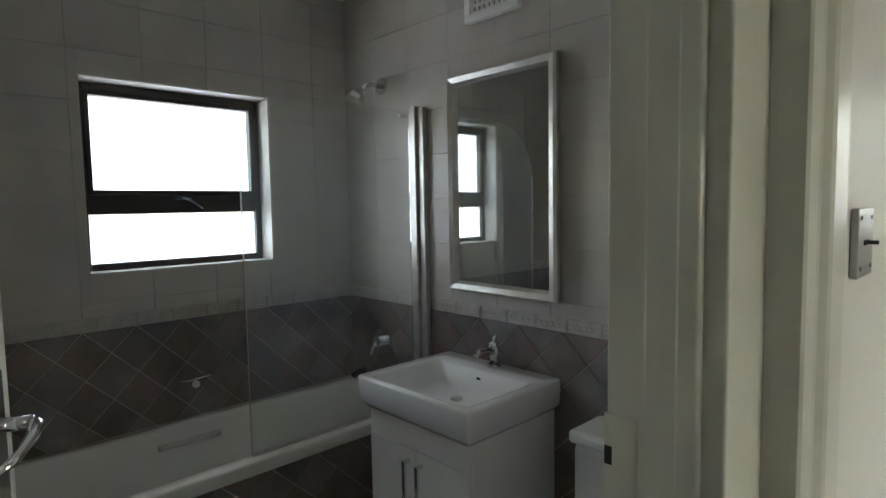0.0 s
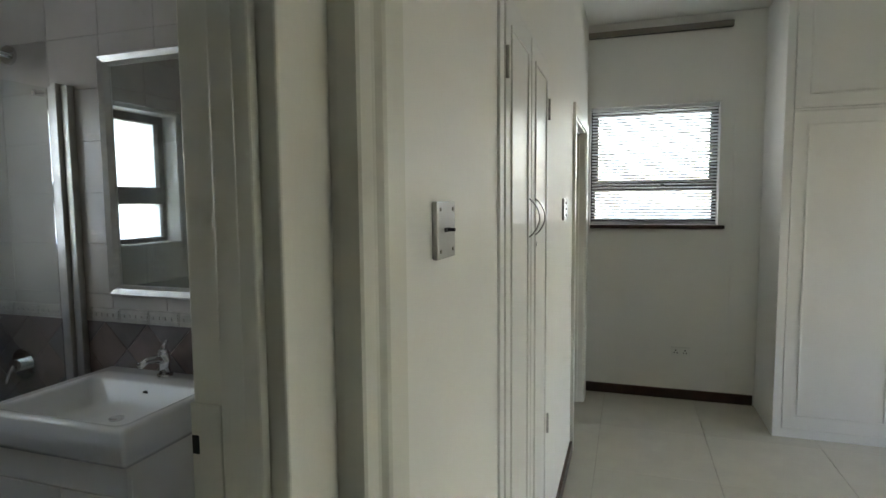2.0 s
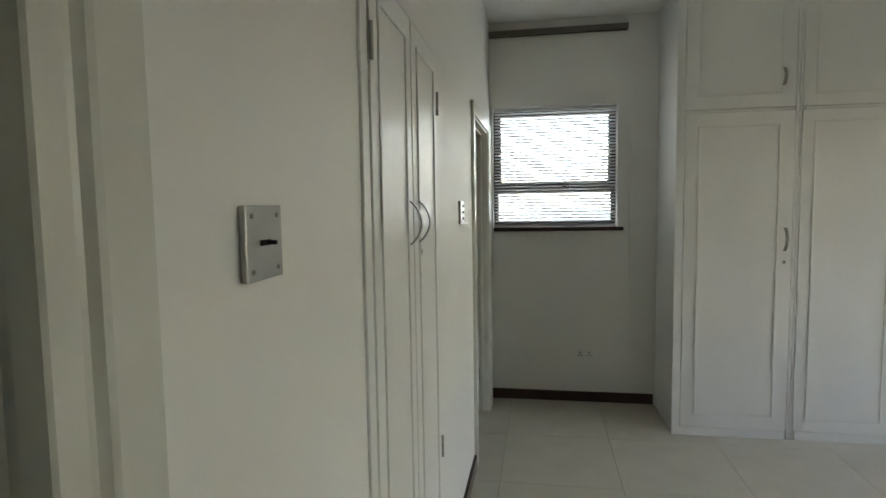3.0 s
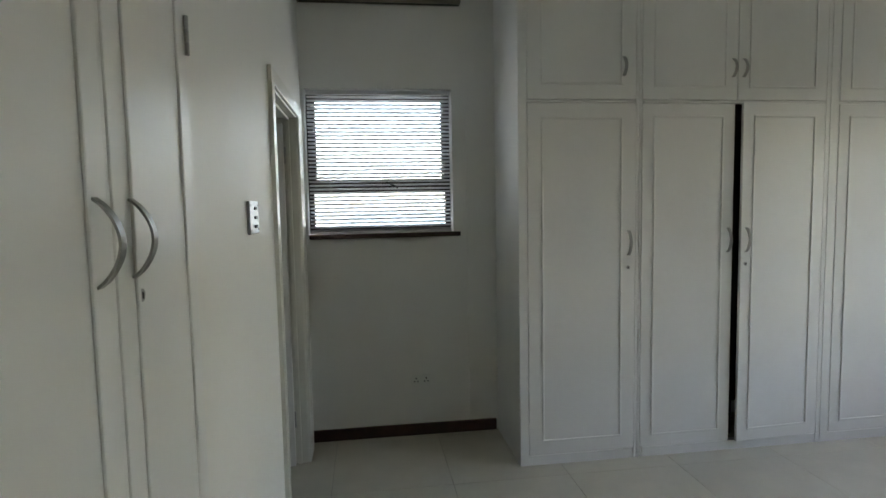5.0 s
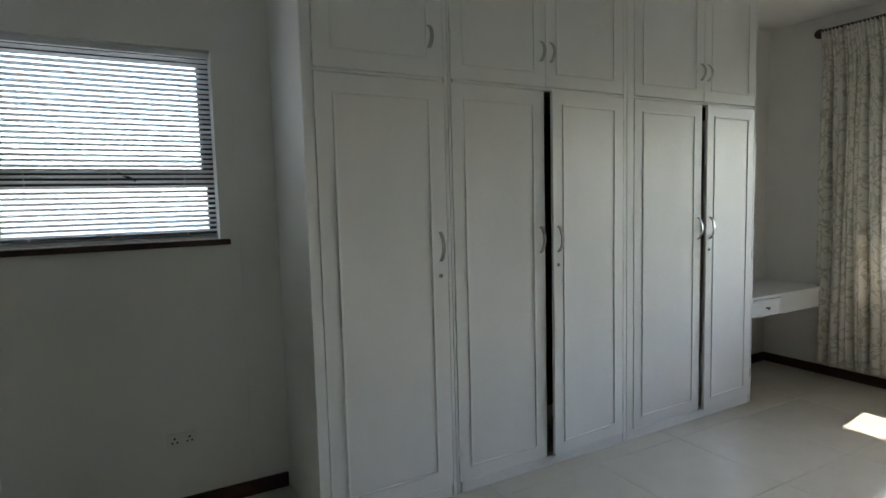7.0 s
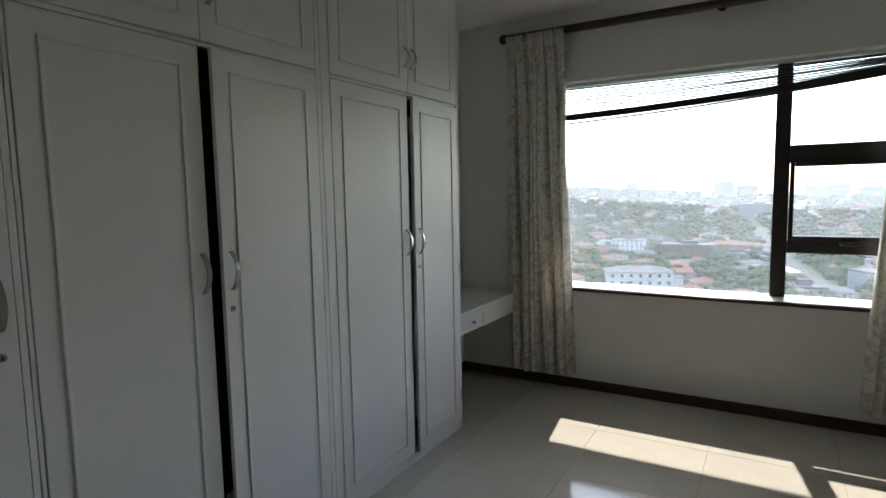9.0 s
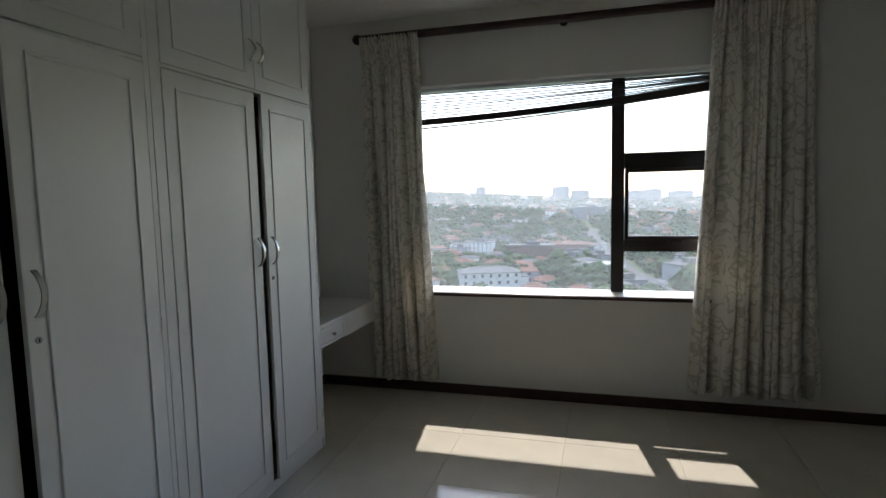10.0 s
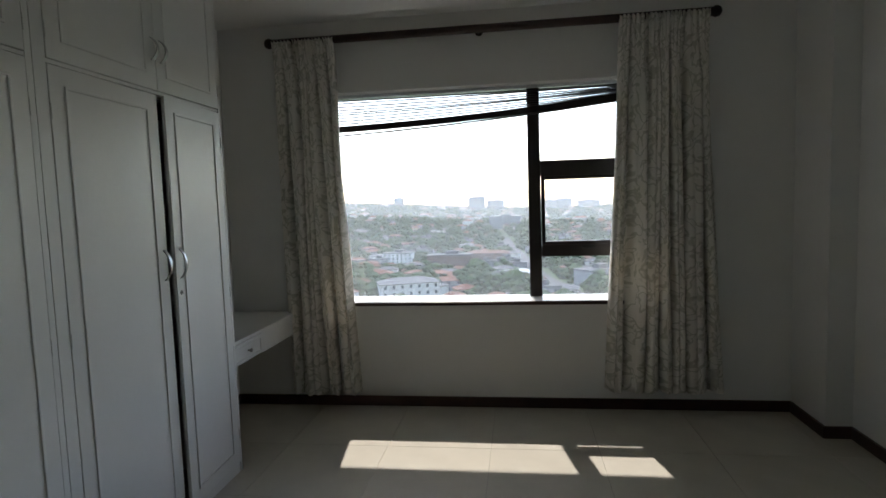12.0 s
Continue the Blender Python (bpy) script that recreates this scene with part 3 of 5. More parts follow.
ROD_Z, ROD_Y = 2.777, SY + 0.085
curtain((4.475, 4.01), (4.465, 3.935), 0.125, ROD_Z + 0.004, 6, 3, "cream damask curtain gathered beside the desk", 1.6)
curtain((1.985, 1.40), (2.10, 1.30), 0.165, ROD_Z + 0.004, 7, 8, "cream damask curtain gathered at the bare wall side", 1.2)
rod_t = thing("curtain_rod", pose(0, ROD_Y, ROD_Z), "dark stained wooden curtain rod with round finials", "curtain rod")
bm = bmesh.new()
rod(bm, (1.375, 0, 0), (4.49, 0, 0), 0.029, 20)
part("pole", bm, DARKWOOD, rod_t, smooth=False)
for x, s in ((1.355, -1), (4.505, 1)):
    bm = bmesh.new()
    ball(bm, (x, 0, 0), 0.038, 18)
    rod(bm, (x - s * 0.045, 0, 0), (x - s * 0.03, 0, 0), 0.03, 18)
    part("finial", bm, DARKWOOD, rod_t, smooth=True)
for x in (1.55, 2.95, 4.30):
    bm = bmesh.new()
    rod(bm, (x, -0.083, 0), (x, 0.0, 0), 0.011, 12)
    rod(bm, (x, -0.083, 0), (x, -0.073, 0), 0.03, 16)
    part("bracket", bm, DARKWOOD, rod_t)
tr = thing("curtain_track", pose(EX, 0.128, 2.835), "taupe metal curtain track above the small window", "curtain track")
part("rail", boxes((-0.06, -0.002, -0.515, 0.505, -0.018, 0.022), bevel=0.003), TRACK, tr)
part("slot", boxes((-0.042, -0.02, -0.505, 0.495, -0.0195, -0.0183)), BLACK, tr)


# ---- door frames and doors of the passage wall ----
def door_frame(name, x0, x1, top, label, wide, back):
    """A timber-and-metal frame in the wall opening: linings, stops and stepped architraves on the passage side."""
    t = thing(name, pose(0, NY, 0), label, "door frame", kind="structure")
    bm = bmesh.new()
    for a, b in ((x0 - wide, x0), (x1, x1 + wide)):
        box(bm, a, b, back, 0.098, 0, top + 0.035, bevel=0.003)
    for a, b in ((x0 - wide, x0 - 0.018), (x1 + 0.018, x1 + wide)):
        # the rebate that the door closes into
        box(bm, a, b, 0.0985, NB - NY + 0.004, 0, top + 0.035, bevel=0.003)
    box(bm, x0, x1, back, NB - NY + 0.004, top, top + 0.035, bevel=0.003)
    part("lining", bm, FRAME_PAINT, t)
    bm = bmesh.new()
    for a, b in ((x0, x0 + 0.014), (x1 - 0.014, x1)):
        box(bm, a, b, 0.035, 0.058, 0, top, bevel=0.003)
    box(bm, x0 + 0.014, x1 - 0.014, 0.035, 0.058, top - 0.014, top, bevel=0.003)
    part("door_stop", bm, FRAME_PAINT, t)
    return t


def stepped_side(parent, pts, z1, side):
    """One upright of the architrave: a stepped section (x, y) run up to z1."""
    bm = bmesh.new()
    prism(bm, pts, 0, z1)
    return part("architrave", bm, FRAME_PAINT, parent, side)


f1 = door_frame("door_frame_bathroom", -0.030, 0.747, 2.12, "cream painted stepped door frame of the bathroom", 0.110, 0.013)
SECTION = [(0.850, 0.016), (0.8505, 0.003), (0.853, -0.021), (0.857, -0.024), (0.886, -0.025), (0.892, -0.0265), (0.900, -0.033), (0.907, -0.0355), (0.965, -0.035), (0.972, -0.030), (0.976, 0.001), (0.8575, 0.001), (0.857, 0.016)]
stepped_side(f1, SECTION, 2.28, "")
stepped_side(f1, [(0.717 - x, y) for x, y in SECTION], 2.28, "")
part("architrave_head", boxes((-0.259, 0.976, -0.035, 0.001, 2.281, 2.35), (-0.139, 0.856, -0.01, 0.02, 2.157, 2.28), bevel=0.004), FRAME_PAINT, f1)
# strike plate on the lock side
bm = bmesh.new()
box(bm, 0.7615, 0.7665, 0.112, 0.1525, 1.20, 1.335, bevel=0.001)
st = part("strike_plate", bm, FRAME_PAINT, f1, "worn painted steel strike plate")
part("strike_hole", boxes((0.761, 0.7616, 0.142, 0.1515, 1.275, 1.297)), BLACK, st)
bm = bmesh.new()
box(bm, 0.9765, 0.983, -0.02, -0.0005, 1.25, 1.315, bevel=0.001)
part("hinge_leaf", bm, STEEL, f1, "old hinge leaf left on the frame")

f2 = door_frame("door_frame_far", 3.80, 4.655, 2.065, "cream painted door frame of the far room", 0.035, -0.004)
for pts in ([(3.72, 0.001), (3.72, -0.018), (3.79, -0.018), (3.798, -0.006), (3.798, 0.001)], [(4.657, 0.001), (4.657, -0.006), (4.665, -0.018), (4.85, -0.018), (4.85, 0.001)]):
    stepped_side(f2, pts, 2.073, "")
part("architrave_head", boxes((3.72, 4.85, -0.018, 0.001, 2.0735, 2.145), bevel=0.004), FRAME_PAINT, f2)


def room_door(name, m, w, label, hinges=True, lever=True):
    """A flush door leaf in its own axes: hinge at the origin, width along +x, thickness along +y."""
    t = thing(name, m, label, "door")
    bm = bmesh.new()
    box(bm, 0, w, 0, 0.038, 0.008, 2.025, bevel=0.002)
    part("leaf", bm, ENAMEL, t)
    if hinges:
        for z in (0.28, 1.85):
            h = knuckle(t, -0.004, -0.004, z, 0.1, 0.007)
    if lever:
        for side, y in ((-1, 0.0), (1, 0.038)):
            bm = bmesh.new()
            box(bm, w - 0.075, w - 0.035, min(y, y + side * 0.006), max(y, y + side * 0.006), 1.13, 1.36, bevel=0.002)
            pl = part("lock_plate", bm, CHROME, t, "tall chrome lock plate")
            bm = bmesh.new()
            rod(bm, (w - 0.055, y, 1.285), (w - 0.055, y + side * 0.045, 1.285), 0.010, 14)
            tube(bm, [(w - 0.055, y + side * 0.040, 1.285), (w - 0.066, y + side * 0.052, 1.284), (w - 0.095, y + side * 0.053, 1.276), (w - 0.13, y + side * 0.045, 1.262), (w - 0.155, y + side * 0.032, 1.254)], [0.009, 0.009, 0.008, 0.007, 0.005], 12)
            part("lever_handle", bm, CHROME, pl, "curved chrome lever handle", smooth=True)
    return t


room_door("door_1", pose(-0.020, NB + 0.006, 0, 0, 0, 66.3), 0.755, "white bathroom door standing open, chrome lever handle")
room_door("door_2", pose(4.637, NY + 0.069, 0, 0, 0, 93), 0.80, "white flush door standing open into the dim room", lever=False)

# linen cupboard in the wall
lc = thing("linen_cupboard", pose(1.735, NY, 0), "white built-in linen cupboard with two narrow doors in the wall", "cupboard")
part("back_panel", boxes((0.0, 0.827, 0.125, 0.14, 0.1, 2.10)), ENAMEL, lc)
for s in ((0.001, 0.012, 0.021, 0.125, 0.1, 2.10), (0.816, 0.827, 0.021, 0.125, 0.1, 2.10)):
    part("side_panel", boxes(s), ENAMEL, lc)
bm = bmesh.new()
for s in ((-0.05, 0.0, -0.008, 0.02, 0.08, 2.12), (0.828, 0.858, -0.004, 0.02, 0.08, 2.12), (0.408, 0.423, -0.009, 0.02, 0.102, 2.102), (0.0, 0.828, -0.008, 0.02, 2.102, 2.12), (0.0, 0.828, -0.004, 0.02, 0.08, 0.102)):
    box(bm, *s, bevel=0.003)
part("face_frame", bm, ENAMEL, lc)
for hinge, flip in ((0.003, False), (0.825, True)):
    lf = leaf(lc, 0.402, 0.106, 2.097, rim=0.06)
    if flip:
        mirror_leaf(lf)
    # a leaf's face looks to -x; turn it to look to -y with its width along +x
    lf.matrix_basis = pose(hinge, -0.012, 0, 0, 0, 0) @ Matrix(((0, 1, 0, 0), (1, 0, 0, 0), (0, 0, 1, 0), (0, 0, 0, 1)))
    s = -1 if flip else 1
    bow_handle(lf, -0.002, s * 0.350, 1.508, 0.125)
    if flip:
        keyhole(lf, 0, s * 0.322, 1.412)
    for z in (0.64, 1.925):
        knuckle(lf, -0.004, 0.0, z, 0.085, 0.005)


# ---- switches and sockets ----
def switch_plate(x, z, w, h, n, label):
    t = thing("light_switch", pose(x, NY, z), label, "light switch")
    part("plate", boxes((-w / 2, w / 2, -0.011, -0.001, -h / 2, h / 2), bevel=0.002), STEEL, t, "brushed steel cover plate")
    part("back_box", boxes((-w / 2 + 0.003, w / 2 - 0.003, -0.001, 0.0, -h / 2 + 0.003, h / 2 - 0.003)), BLACK, t)
    for i in range(n):
        zz = (i - (n - 1) / 2) * h / (n + 0.6)
        if n == 1:
            bm = bmesh.new()
            box(bm, -0.014, 0.014, -0.013, -0.0105, -0.004, 0.004, bevel=0.001)
            box(bm, 0.001, 0.007, -0.026, -0.012, -0.003, 0.003, bevel=0.001)
            part("toggle", bm, BLACK, t, "small dark toggle lever")
            continue
        part("rocker", boxes((-0.004, 0.034, -0.015, -0.0105, zz - 0.005, zz + 0.005), bevel=0.001), BLACK, t)
    for sx in (-1, 1):
        for sz in (-1, 1):
            bm = bmesh.new()
            rod(bm, (sx * (w / 2 - 0.016), -0.011, sz * (h / 2 - 0.014)), (sx * (w / 2 - 0.016), -0.0125, sz * (h / 2 - 0.014)), 0.0035, 10)
            part("screw", bm, TRACK, t)
    return t


switch_plate(1.222, 1.512, 0.103, 0.102, 1, "brushed steel single switch plate on the white wall")
switch_plate(3.255, 1.519, 0.15, 0.112, 3, "brushed steel three-gang switch plate beside the door")
so = thing("wall_socket", pose(EX, -0.088, 0.377), "white double three-pin wall socket", "socket")
part("plate", boxes((-0.009, 0.0, -0.068, 0.068, -0.036, 0.036), bevel=0.003), PLASTIC, so)
for y in (-0.034, 0.034):
    bm = bmesh.new()
    for dy, dz, r in ((0, 0.012, 0.0055), (-0.011, -0.008, 0.0048), (0.011, -0.008, 0.0048)):
        rod(bm, (-0.0085, y + dy, dz), (-0.0098, y + dy, dz), r, 10)
    part("pin_holes", bm, BLACK, so)
    part("rocker", boxes((-0.0115, -0.009, y - 0.006, y + 0.006, 0.022, 0.032), bevel=0.001), PLASTIC, so)

structure("trim", boxes((EX - 0.003, EX + 0.001, -0.428, -0.416, 0.08, 2.20), bevel=0.001), PAINT, "thin painted-over cable strip up the white wall", "trim")

# ---- desk between the wardrobe and the window ----
DX, DZ = 4.432, 0.755
dk = thing("desk", pose(DX, -3.833, 0), "white painted built-in desk with a small drawer", "desk")
END = -1.075
part("top", boxes((-0.012, EX - DX - 0.002, END, -0.001, DZ - 0.025, DZ), bevel=0.004), ENAMEL, dk)
for s in ((0.0, 0.02, END, -0.455, DZ - 0.165, DZ - 0.026), (0.0, 0.02, -0.045, -0.001, DZ - 0.165, DZ - 0.026)):
    part("apron", boxes(s, bevel=0.002), ENAMEL, dk)
part("underside", boxes((0.021, EX - DX - 0.004, END, -0.002, DZ - 0.165, DZ - 0.15)), ENAMEL, dk)
bm = bmesh.new()
box(bm, -0.004, 0.016, -0.45, -0.05, DZ - 0.158, DZ - 0.032, bevel=0.003)
dr = part("drawer", bm, ENAMEL, dk)
bm = bmesh.new()
za, zb, ya, yb = DZ - 0.14, DZ - 0.048, -0.43, -0.07
for s in ((-0.01, -0.003, ya, yb, za, za + 0.006), (-0.01, -0.003, ya, yb, zb - 0.006, zb), (-0.01, -0.003, ya, ya + 0.006, za + 0.005, zb - 0.005), (-0.01, -0.003, yb - 0.006, yb, za + 0.005, zb - 0.005)):
    box(bm, *s, bevel=0.001)
part("bead", bm, ENAMEL, dr)
bm = bmesh.new()
rod(bm, (-0.004, -0.255, DZ - 0.094), (-0.022, -0.255, DZ - 0.094), 0.006, 12)
ball(bm, (-0.026, -0.255, DZ - 0.094), 0.013, 14, (0.7, 1, 1))
part("knob", bm, STEEL, dr, "small steel knob", smooth=True)
cb = bmesh.new()
tube(cb, [(EX - 0.01, -4.62, 0.30), (EX - 0.03, -4.60, 0.12), (EX - 0.08, -4.54, 0.02), (EX - 0.18, -4.45, 0.006), (EX - 0.26, -4.36, 0.006), (EX - 0.22, -4.26, 0.006), (EX - 0.12, -4.28, 0.03), (EX - 0.06, -4.42, 0.09), (EX - 0.02, -4.56, 0.28)], 0.0035, 8)
cab = tagged(part("cable", cb, CABLE, None, smooth=True), "loose pale cable on the floor under the desk", "cable")


# ---- bathroom ----
def tub():
    t = thing("bathtub", pose(0, 0, 0), "cream built-in bathtub with a tiled front", "bathtub")
    x0, x1, y0, y1, rim = BW + 0.005, BX - 0.012, 2.40, BY - 0.012, 0.648
    bm = bmesh.new()

    def ring(x0, x1, y0, y1, z, r, n=6):
        pts = []
        for cx, cy, a in ((x1 - r, y1 - r, 0), (x0 + r, y1 - r, 90), (x0 + r, y0 + r, 180), (x1 - r, y0 + r, 270)):
            for k in range(n + 1):
                an = radians(a + 90 * k / n)
                pts.append(bm.verts.new((cx + r * math.cos(an), cy + r * math.sin(an), z)))
        return pts
    rings = [ring(x0, x1, y0, y1, rim - 0.05, 0.005), ring(x0, x1, y0, y1, rim - 0.008, 0.005), ring(x0 + 0.006, x1 - 0.006, y0 + 0.006, y1 - 0.006, rim, 0.01),
             ring(x0 + 0.06, x1 - 0.07, y0 + 0.06, y1 - 0.05, rim, 0.10), ring(x0 + 0.072, x1 - 0.08, y0 + 0.075, y1 - 0.062, rim - 0.015, 0.10),
             ring(x0 + 0.13, x1 - 0.11, y0 + 0.12, y1 - 0.10, rim - 0.25, 0.11), ring(x0 + 0.22, x1 - 0.15, y0 + 0.17, y1 - 0.15, rim - 0.40, 0.11)]
    for a, b in zip(rings, rings[1:]):
        n = len(a)
        for k in range(n):
            bm.faces.new((a[k], a[(k + 1) % n], b[(k + 1) % n], b[k]))
    bm.faces.new(rings[-1])
    part("tub_shell", bm, ACRYLIC, t, smooth=True)
    bm = bmesh.new()
    box(bm, 0.90, 1.17, y1 - 0.085, y1 - 0.055, rim - 0.085, rim - 0.06, bevel=0.008)
    # silver grey instead of acrylic puts the grip's shade into its colour
    part("grip", bm, SILVER, t, "moulded grip on the inner side, its shade painted as grey")
    bm = bmesh.new()
    rod(bm, (x1 - 0.105, 2.72, rim - 0.16), (x1 - 0.085, 2.72, rim - 0.155), 0.03, 18)
    part("overflow", bm, CHROME, t, "chrome overflow")
    return t


tub()
tub_panel = structure("bath_panel", boxes((BW, BX, 2.415, 2.435, 0, 0.60)), WALL_GROUT, "slate diamond tiled bath front", "bath panel")


def shower_screen():
    t = thing("shower_screen", pose(BX, 2.445, 0.65), "clear hinged glass shower screen with satin metal posts", "shower screen")
    for k, (xa, xb, ya, yb) in enumerate(((-0.034, -0.005, -0.058, -0.022), (-0.05, -0.008, -0.019, 0.008), (-0.044, -0.008, 0.011, 0.03))):
        bm = bmesh.new()
        box(bm, xa, xb, ya, yb, 0, 1.375 + 0.008 * (k == 1), bevel=0.003)
        part("post", bm, SILVER, t)
    bm = bmesh.new()
    pts = [(-0.07, 0.012), (-0.87, 0.012), (-0.87, 1.08)]
    for k in range(7):
        a = radians(90 * k / 6)
        pts.append((-0.59 - 0.28 * math.cos(a), 1.08 + 0.28 * math.sin(a)))
    pts.append((-0.07, 1.36))
    prism(bm, pts, -0.003, 0.003, "y")
    g = part("glass", bm, SCREEN, t)
    g.visible_shadow = False
    part("seal", boxes((-0.87, -0.07, -0.004, 0.004, 0.0, 0.011)), SILVER, t)
    part("edge_strip", boxes((-0.8735, -0.8705, -0.003, 0.003, 0.012, 1.085)), SILVER, t)
    part("clip", boxes((-0.125, -0.085, -0.008, 0.008, 1.325, 1.345), bevel=0.002), CHROME, t)


shower_screen()


def vanity():
    t = thing("vanity_unit", pose(BX, 1.96, 0), "white vanity cabinet with two doors and bar handles", "vanity")
    bm = bmesh.new()
    box(bm, -0.465, -0.012, -0.27, 0.27, 0.05, 0.798, bevel=0.003)
    part("body", bm, ENAMEL, t)
    part("fascia", boxes((-0.48, -0.466, -0.27, 0.27, 0.70, 0.796), bevel=0.002), ENAMEL, t)
    for y0, y1, hy in ((-0.269, -0.002, -0.035), (0.002, 0.269, 0.035)):
        bm = bmesh.new()
        box(bm, -0.482, -0.466, y0, y1, 0.06, 0.696, bevel=0.002)
        d = part("door", bm, ENAMEL, t)
        bm = bmesh.new()
        box(bm, -0.515, -0.505, hy - 0.008, hy + 0.008, 0.50, 0.66, bevel=0.002)
        box(bm, -0.507, -0.482, hy - 0.006, hy + 0.006, 0.648, 0.66)
        box(bm, -0.507, -0.482, hy - 0.006, hy + 0.006, 0.50, 0.512)
        part("handle", bm, CHROME, d, "square chrome bar handle")
    b = thing("washbasin", pose(BX, 1.96, 0.798), "white rectangular ceramic washbasin on the vanity", "washbasin")
    bm = bmesh.new()

    def ring(x0, x1, y0, y1, z, r, n=5):
        pts = []
        for cx, cy, a in ((x1 - r, y1 - r, 0), (x0 + r, y1 - r, 90), (x0 + r, y0 + r, 180), (x1 - r, y0 + r, 270)):
            for k in range(n + 1):
                an = radians(a + 90 * k / n)
                pts.append(bm.verts.new((cx + r * math.cos(an), cy + r * math.sin(an), z)))
        return pts
    X0, X1, Y0, Y1 = -0.518, -0.012, -0.303, 0.303
    rr = [ring(X0 + 0.03, X1, Y0 + 0.03, Y1 - 0.03, 0.0, 0.01), ring(X0 + 0.004, X1, Y0 + 0.004, Y1 - 0.004, 0.03, 0.012), ring(X0, X1, Y0, Y1, 0.115, 0.012), ring(X0 + 0.004, X1 - 0.004, Y0 + 0.004, Y1 - 0.004, 0.125, 0.012),
          ring(X0 + 0.035, X1 - 0.115, Y0 + 0.045, Y1 - 0.045, 0.124, 0.03), ring(X0 + 0.042, X1 - 0.122, Y0 + 0.055, Y1 - 0.055, 0.115, 0.035),
          ring(X0 + 0.09, X1 - 0.15, Y0 + 0.11, Y1 - 0.11, 0.05, 0.05), ring(X0 + 0.14, X1 - 0.19, Y0 + 0.2, Y1 - 0.2, 0.035, 0.04)]
    for a, c in zip(rr, rr[1:]):
        n = len(a)
        for k in range(n):
            bm.faces.new((a[k], a[(k + 1) % n], c[(k + 1) % n], c[k]))
    bm.faces.new(rr[-1])
    bm.faces.new(rr[0])
    part("bowl", bm, CERAMIC, b, smooth=True)
    bm = bmesh.new()
    rod(bm, (-0.141, 0.0, 0.085), (-0.146, 0.0, 0.083), 0.012, 16)
    part("overflow", bm, BLACK, b, "dark overflow hole")
    bm = bmesh.new()
    rod(bm, (-0.27, 0, 0.036), (-0.27, 0, 0.042), 0.024, 18)
    part("waste", bm, CHROME, b, "chrome waste")
    tp = thing("basin_tap", pose(BX - 0.066, 1.945, 0.922), "chrome single-lever basin tap", "tap")
    bm = bmesh.new()
    rod(bm, (0, 0, 0), (0, 0, 0.012), 0.028, 20)
    tube(bm, [(0, 0, 0.01), (0, 0, 0.06), (-0.004, 0, 0.09)], [0.022, 0.021, 0.02], 16)
    part("base", bm, CHROME, tp, smooth=True)
    bm = bmesh.new()
    tube(bm, [(0, 0, 0.062), (-0.04, 0, 0.078), (-0.085, 0, 0.082), (-0.112, 0, 0.07)], [0.016, 0.014, 0.012, 0.012], 14)
    part("spout", bm, CHROME, tp, smooth=True)
    bm = bmesh.new()
    ball(bm, (-0.004, 0, 0.095), 0.021, 16, (1, 1, 0.7))
    tube(bm, [(-0.004, 0, 0.10), (0.0, 0.0, 0.115), (0.016, 0, 0.135)], [0.012, 0.010, 0.006], 10)
    part("lever", bm, CHROME, tp, smooth=True)


vanity()


def framed_mirror():
    y0, y1, z0, z1 = 1.655, 2.218, 1.212, 2.122
    t = thing("wall_mirror", pose(BX - 0.012, (y0 + y1) / 2, (z0 + z1) / 2, 0, 0, -0.6), "rectangular wall mirror with a wide silver frame", "mirror")
    w, h = (y1 - y0) / 2, (z1 - z0) / 2
    f = 0.042
    sec = [(0.0, -0.012), (0.0, -0.03), (0.008, -0.042), (0.03, -0.036), (f, -0.02), (f, -0.012)]
    bm = bmesh.new()
    loops = []
    for s, x in sec:
        loops.append([bm.verts.new((x, sy * (w - s), sz * (h - s))) for sy, sz in ((-1, -1), (1, -1), (1, 1), (-1, 1))])
    for a, b in zip(loops, loops[1:] + loops[:1]):
        for k in range(4):
            bm.faces.new((a[k], a[(k + 1) % 4], b[(k + 1) % 4], b[k]))
    part("mirror_frame", bm, SILVER, t)
    part("glass", boxes((-0.018, -0.013, -w + f - 0.003, w - f + 0.003, -h + f - 0.003, h - f + 0.003)), MIRROR, t)


framed_mirror()

# air vent
av = thing("air_vent", pose(BX - 0.012, 1.972, 2.425), "white perforated plaster air vent", "air vent")
bm = bmesh.new()
for s in ((-0.03, 0, -0.14, 0.14, -0.105, -0.075), (-0.03, 0, -0.14, 0.14, 0.075, 0.105), (-0.03, 0, -0.14, -0.11, -0.075, 0.075), (-0.03, 0, 0.11, 0.14, -0.075, 0.075)):
    box(bm, *s, bevel=0.004)
part("rim", bm, PLASTIC, av)
part("backing", boxes((-0.008, 0, -0.11, 0.11, -0.075, 0.075)), BLACK, av)
bm = bmesh.new()
for i in range(9):
    box(bm, -0.02, -0.0085, -0.11 + i * 0.0258, -0.11 + i * 0.0258 + 0.011, -0.075, 0.075)
for i in range(6):
    box(bm, -0.0195, -0.009, -0.11, 0.11, -0.075 + i * 0.028, -0.075 + i * 0.028 + 0.011)
part("grille", bm, PLASTIC, av)

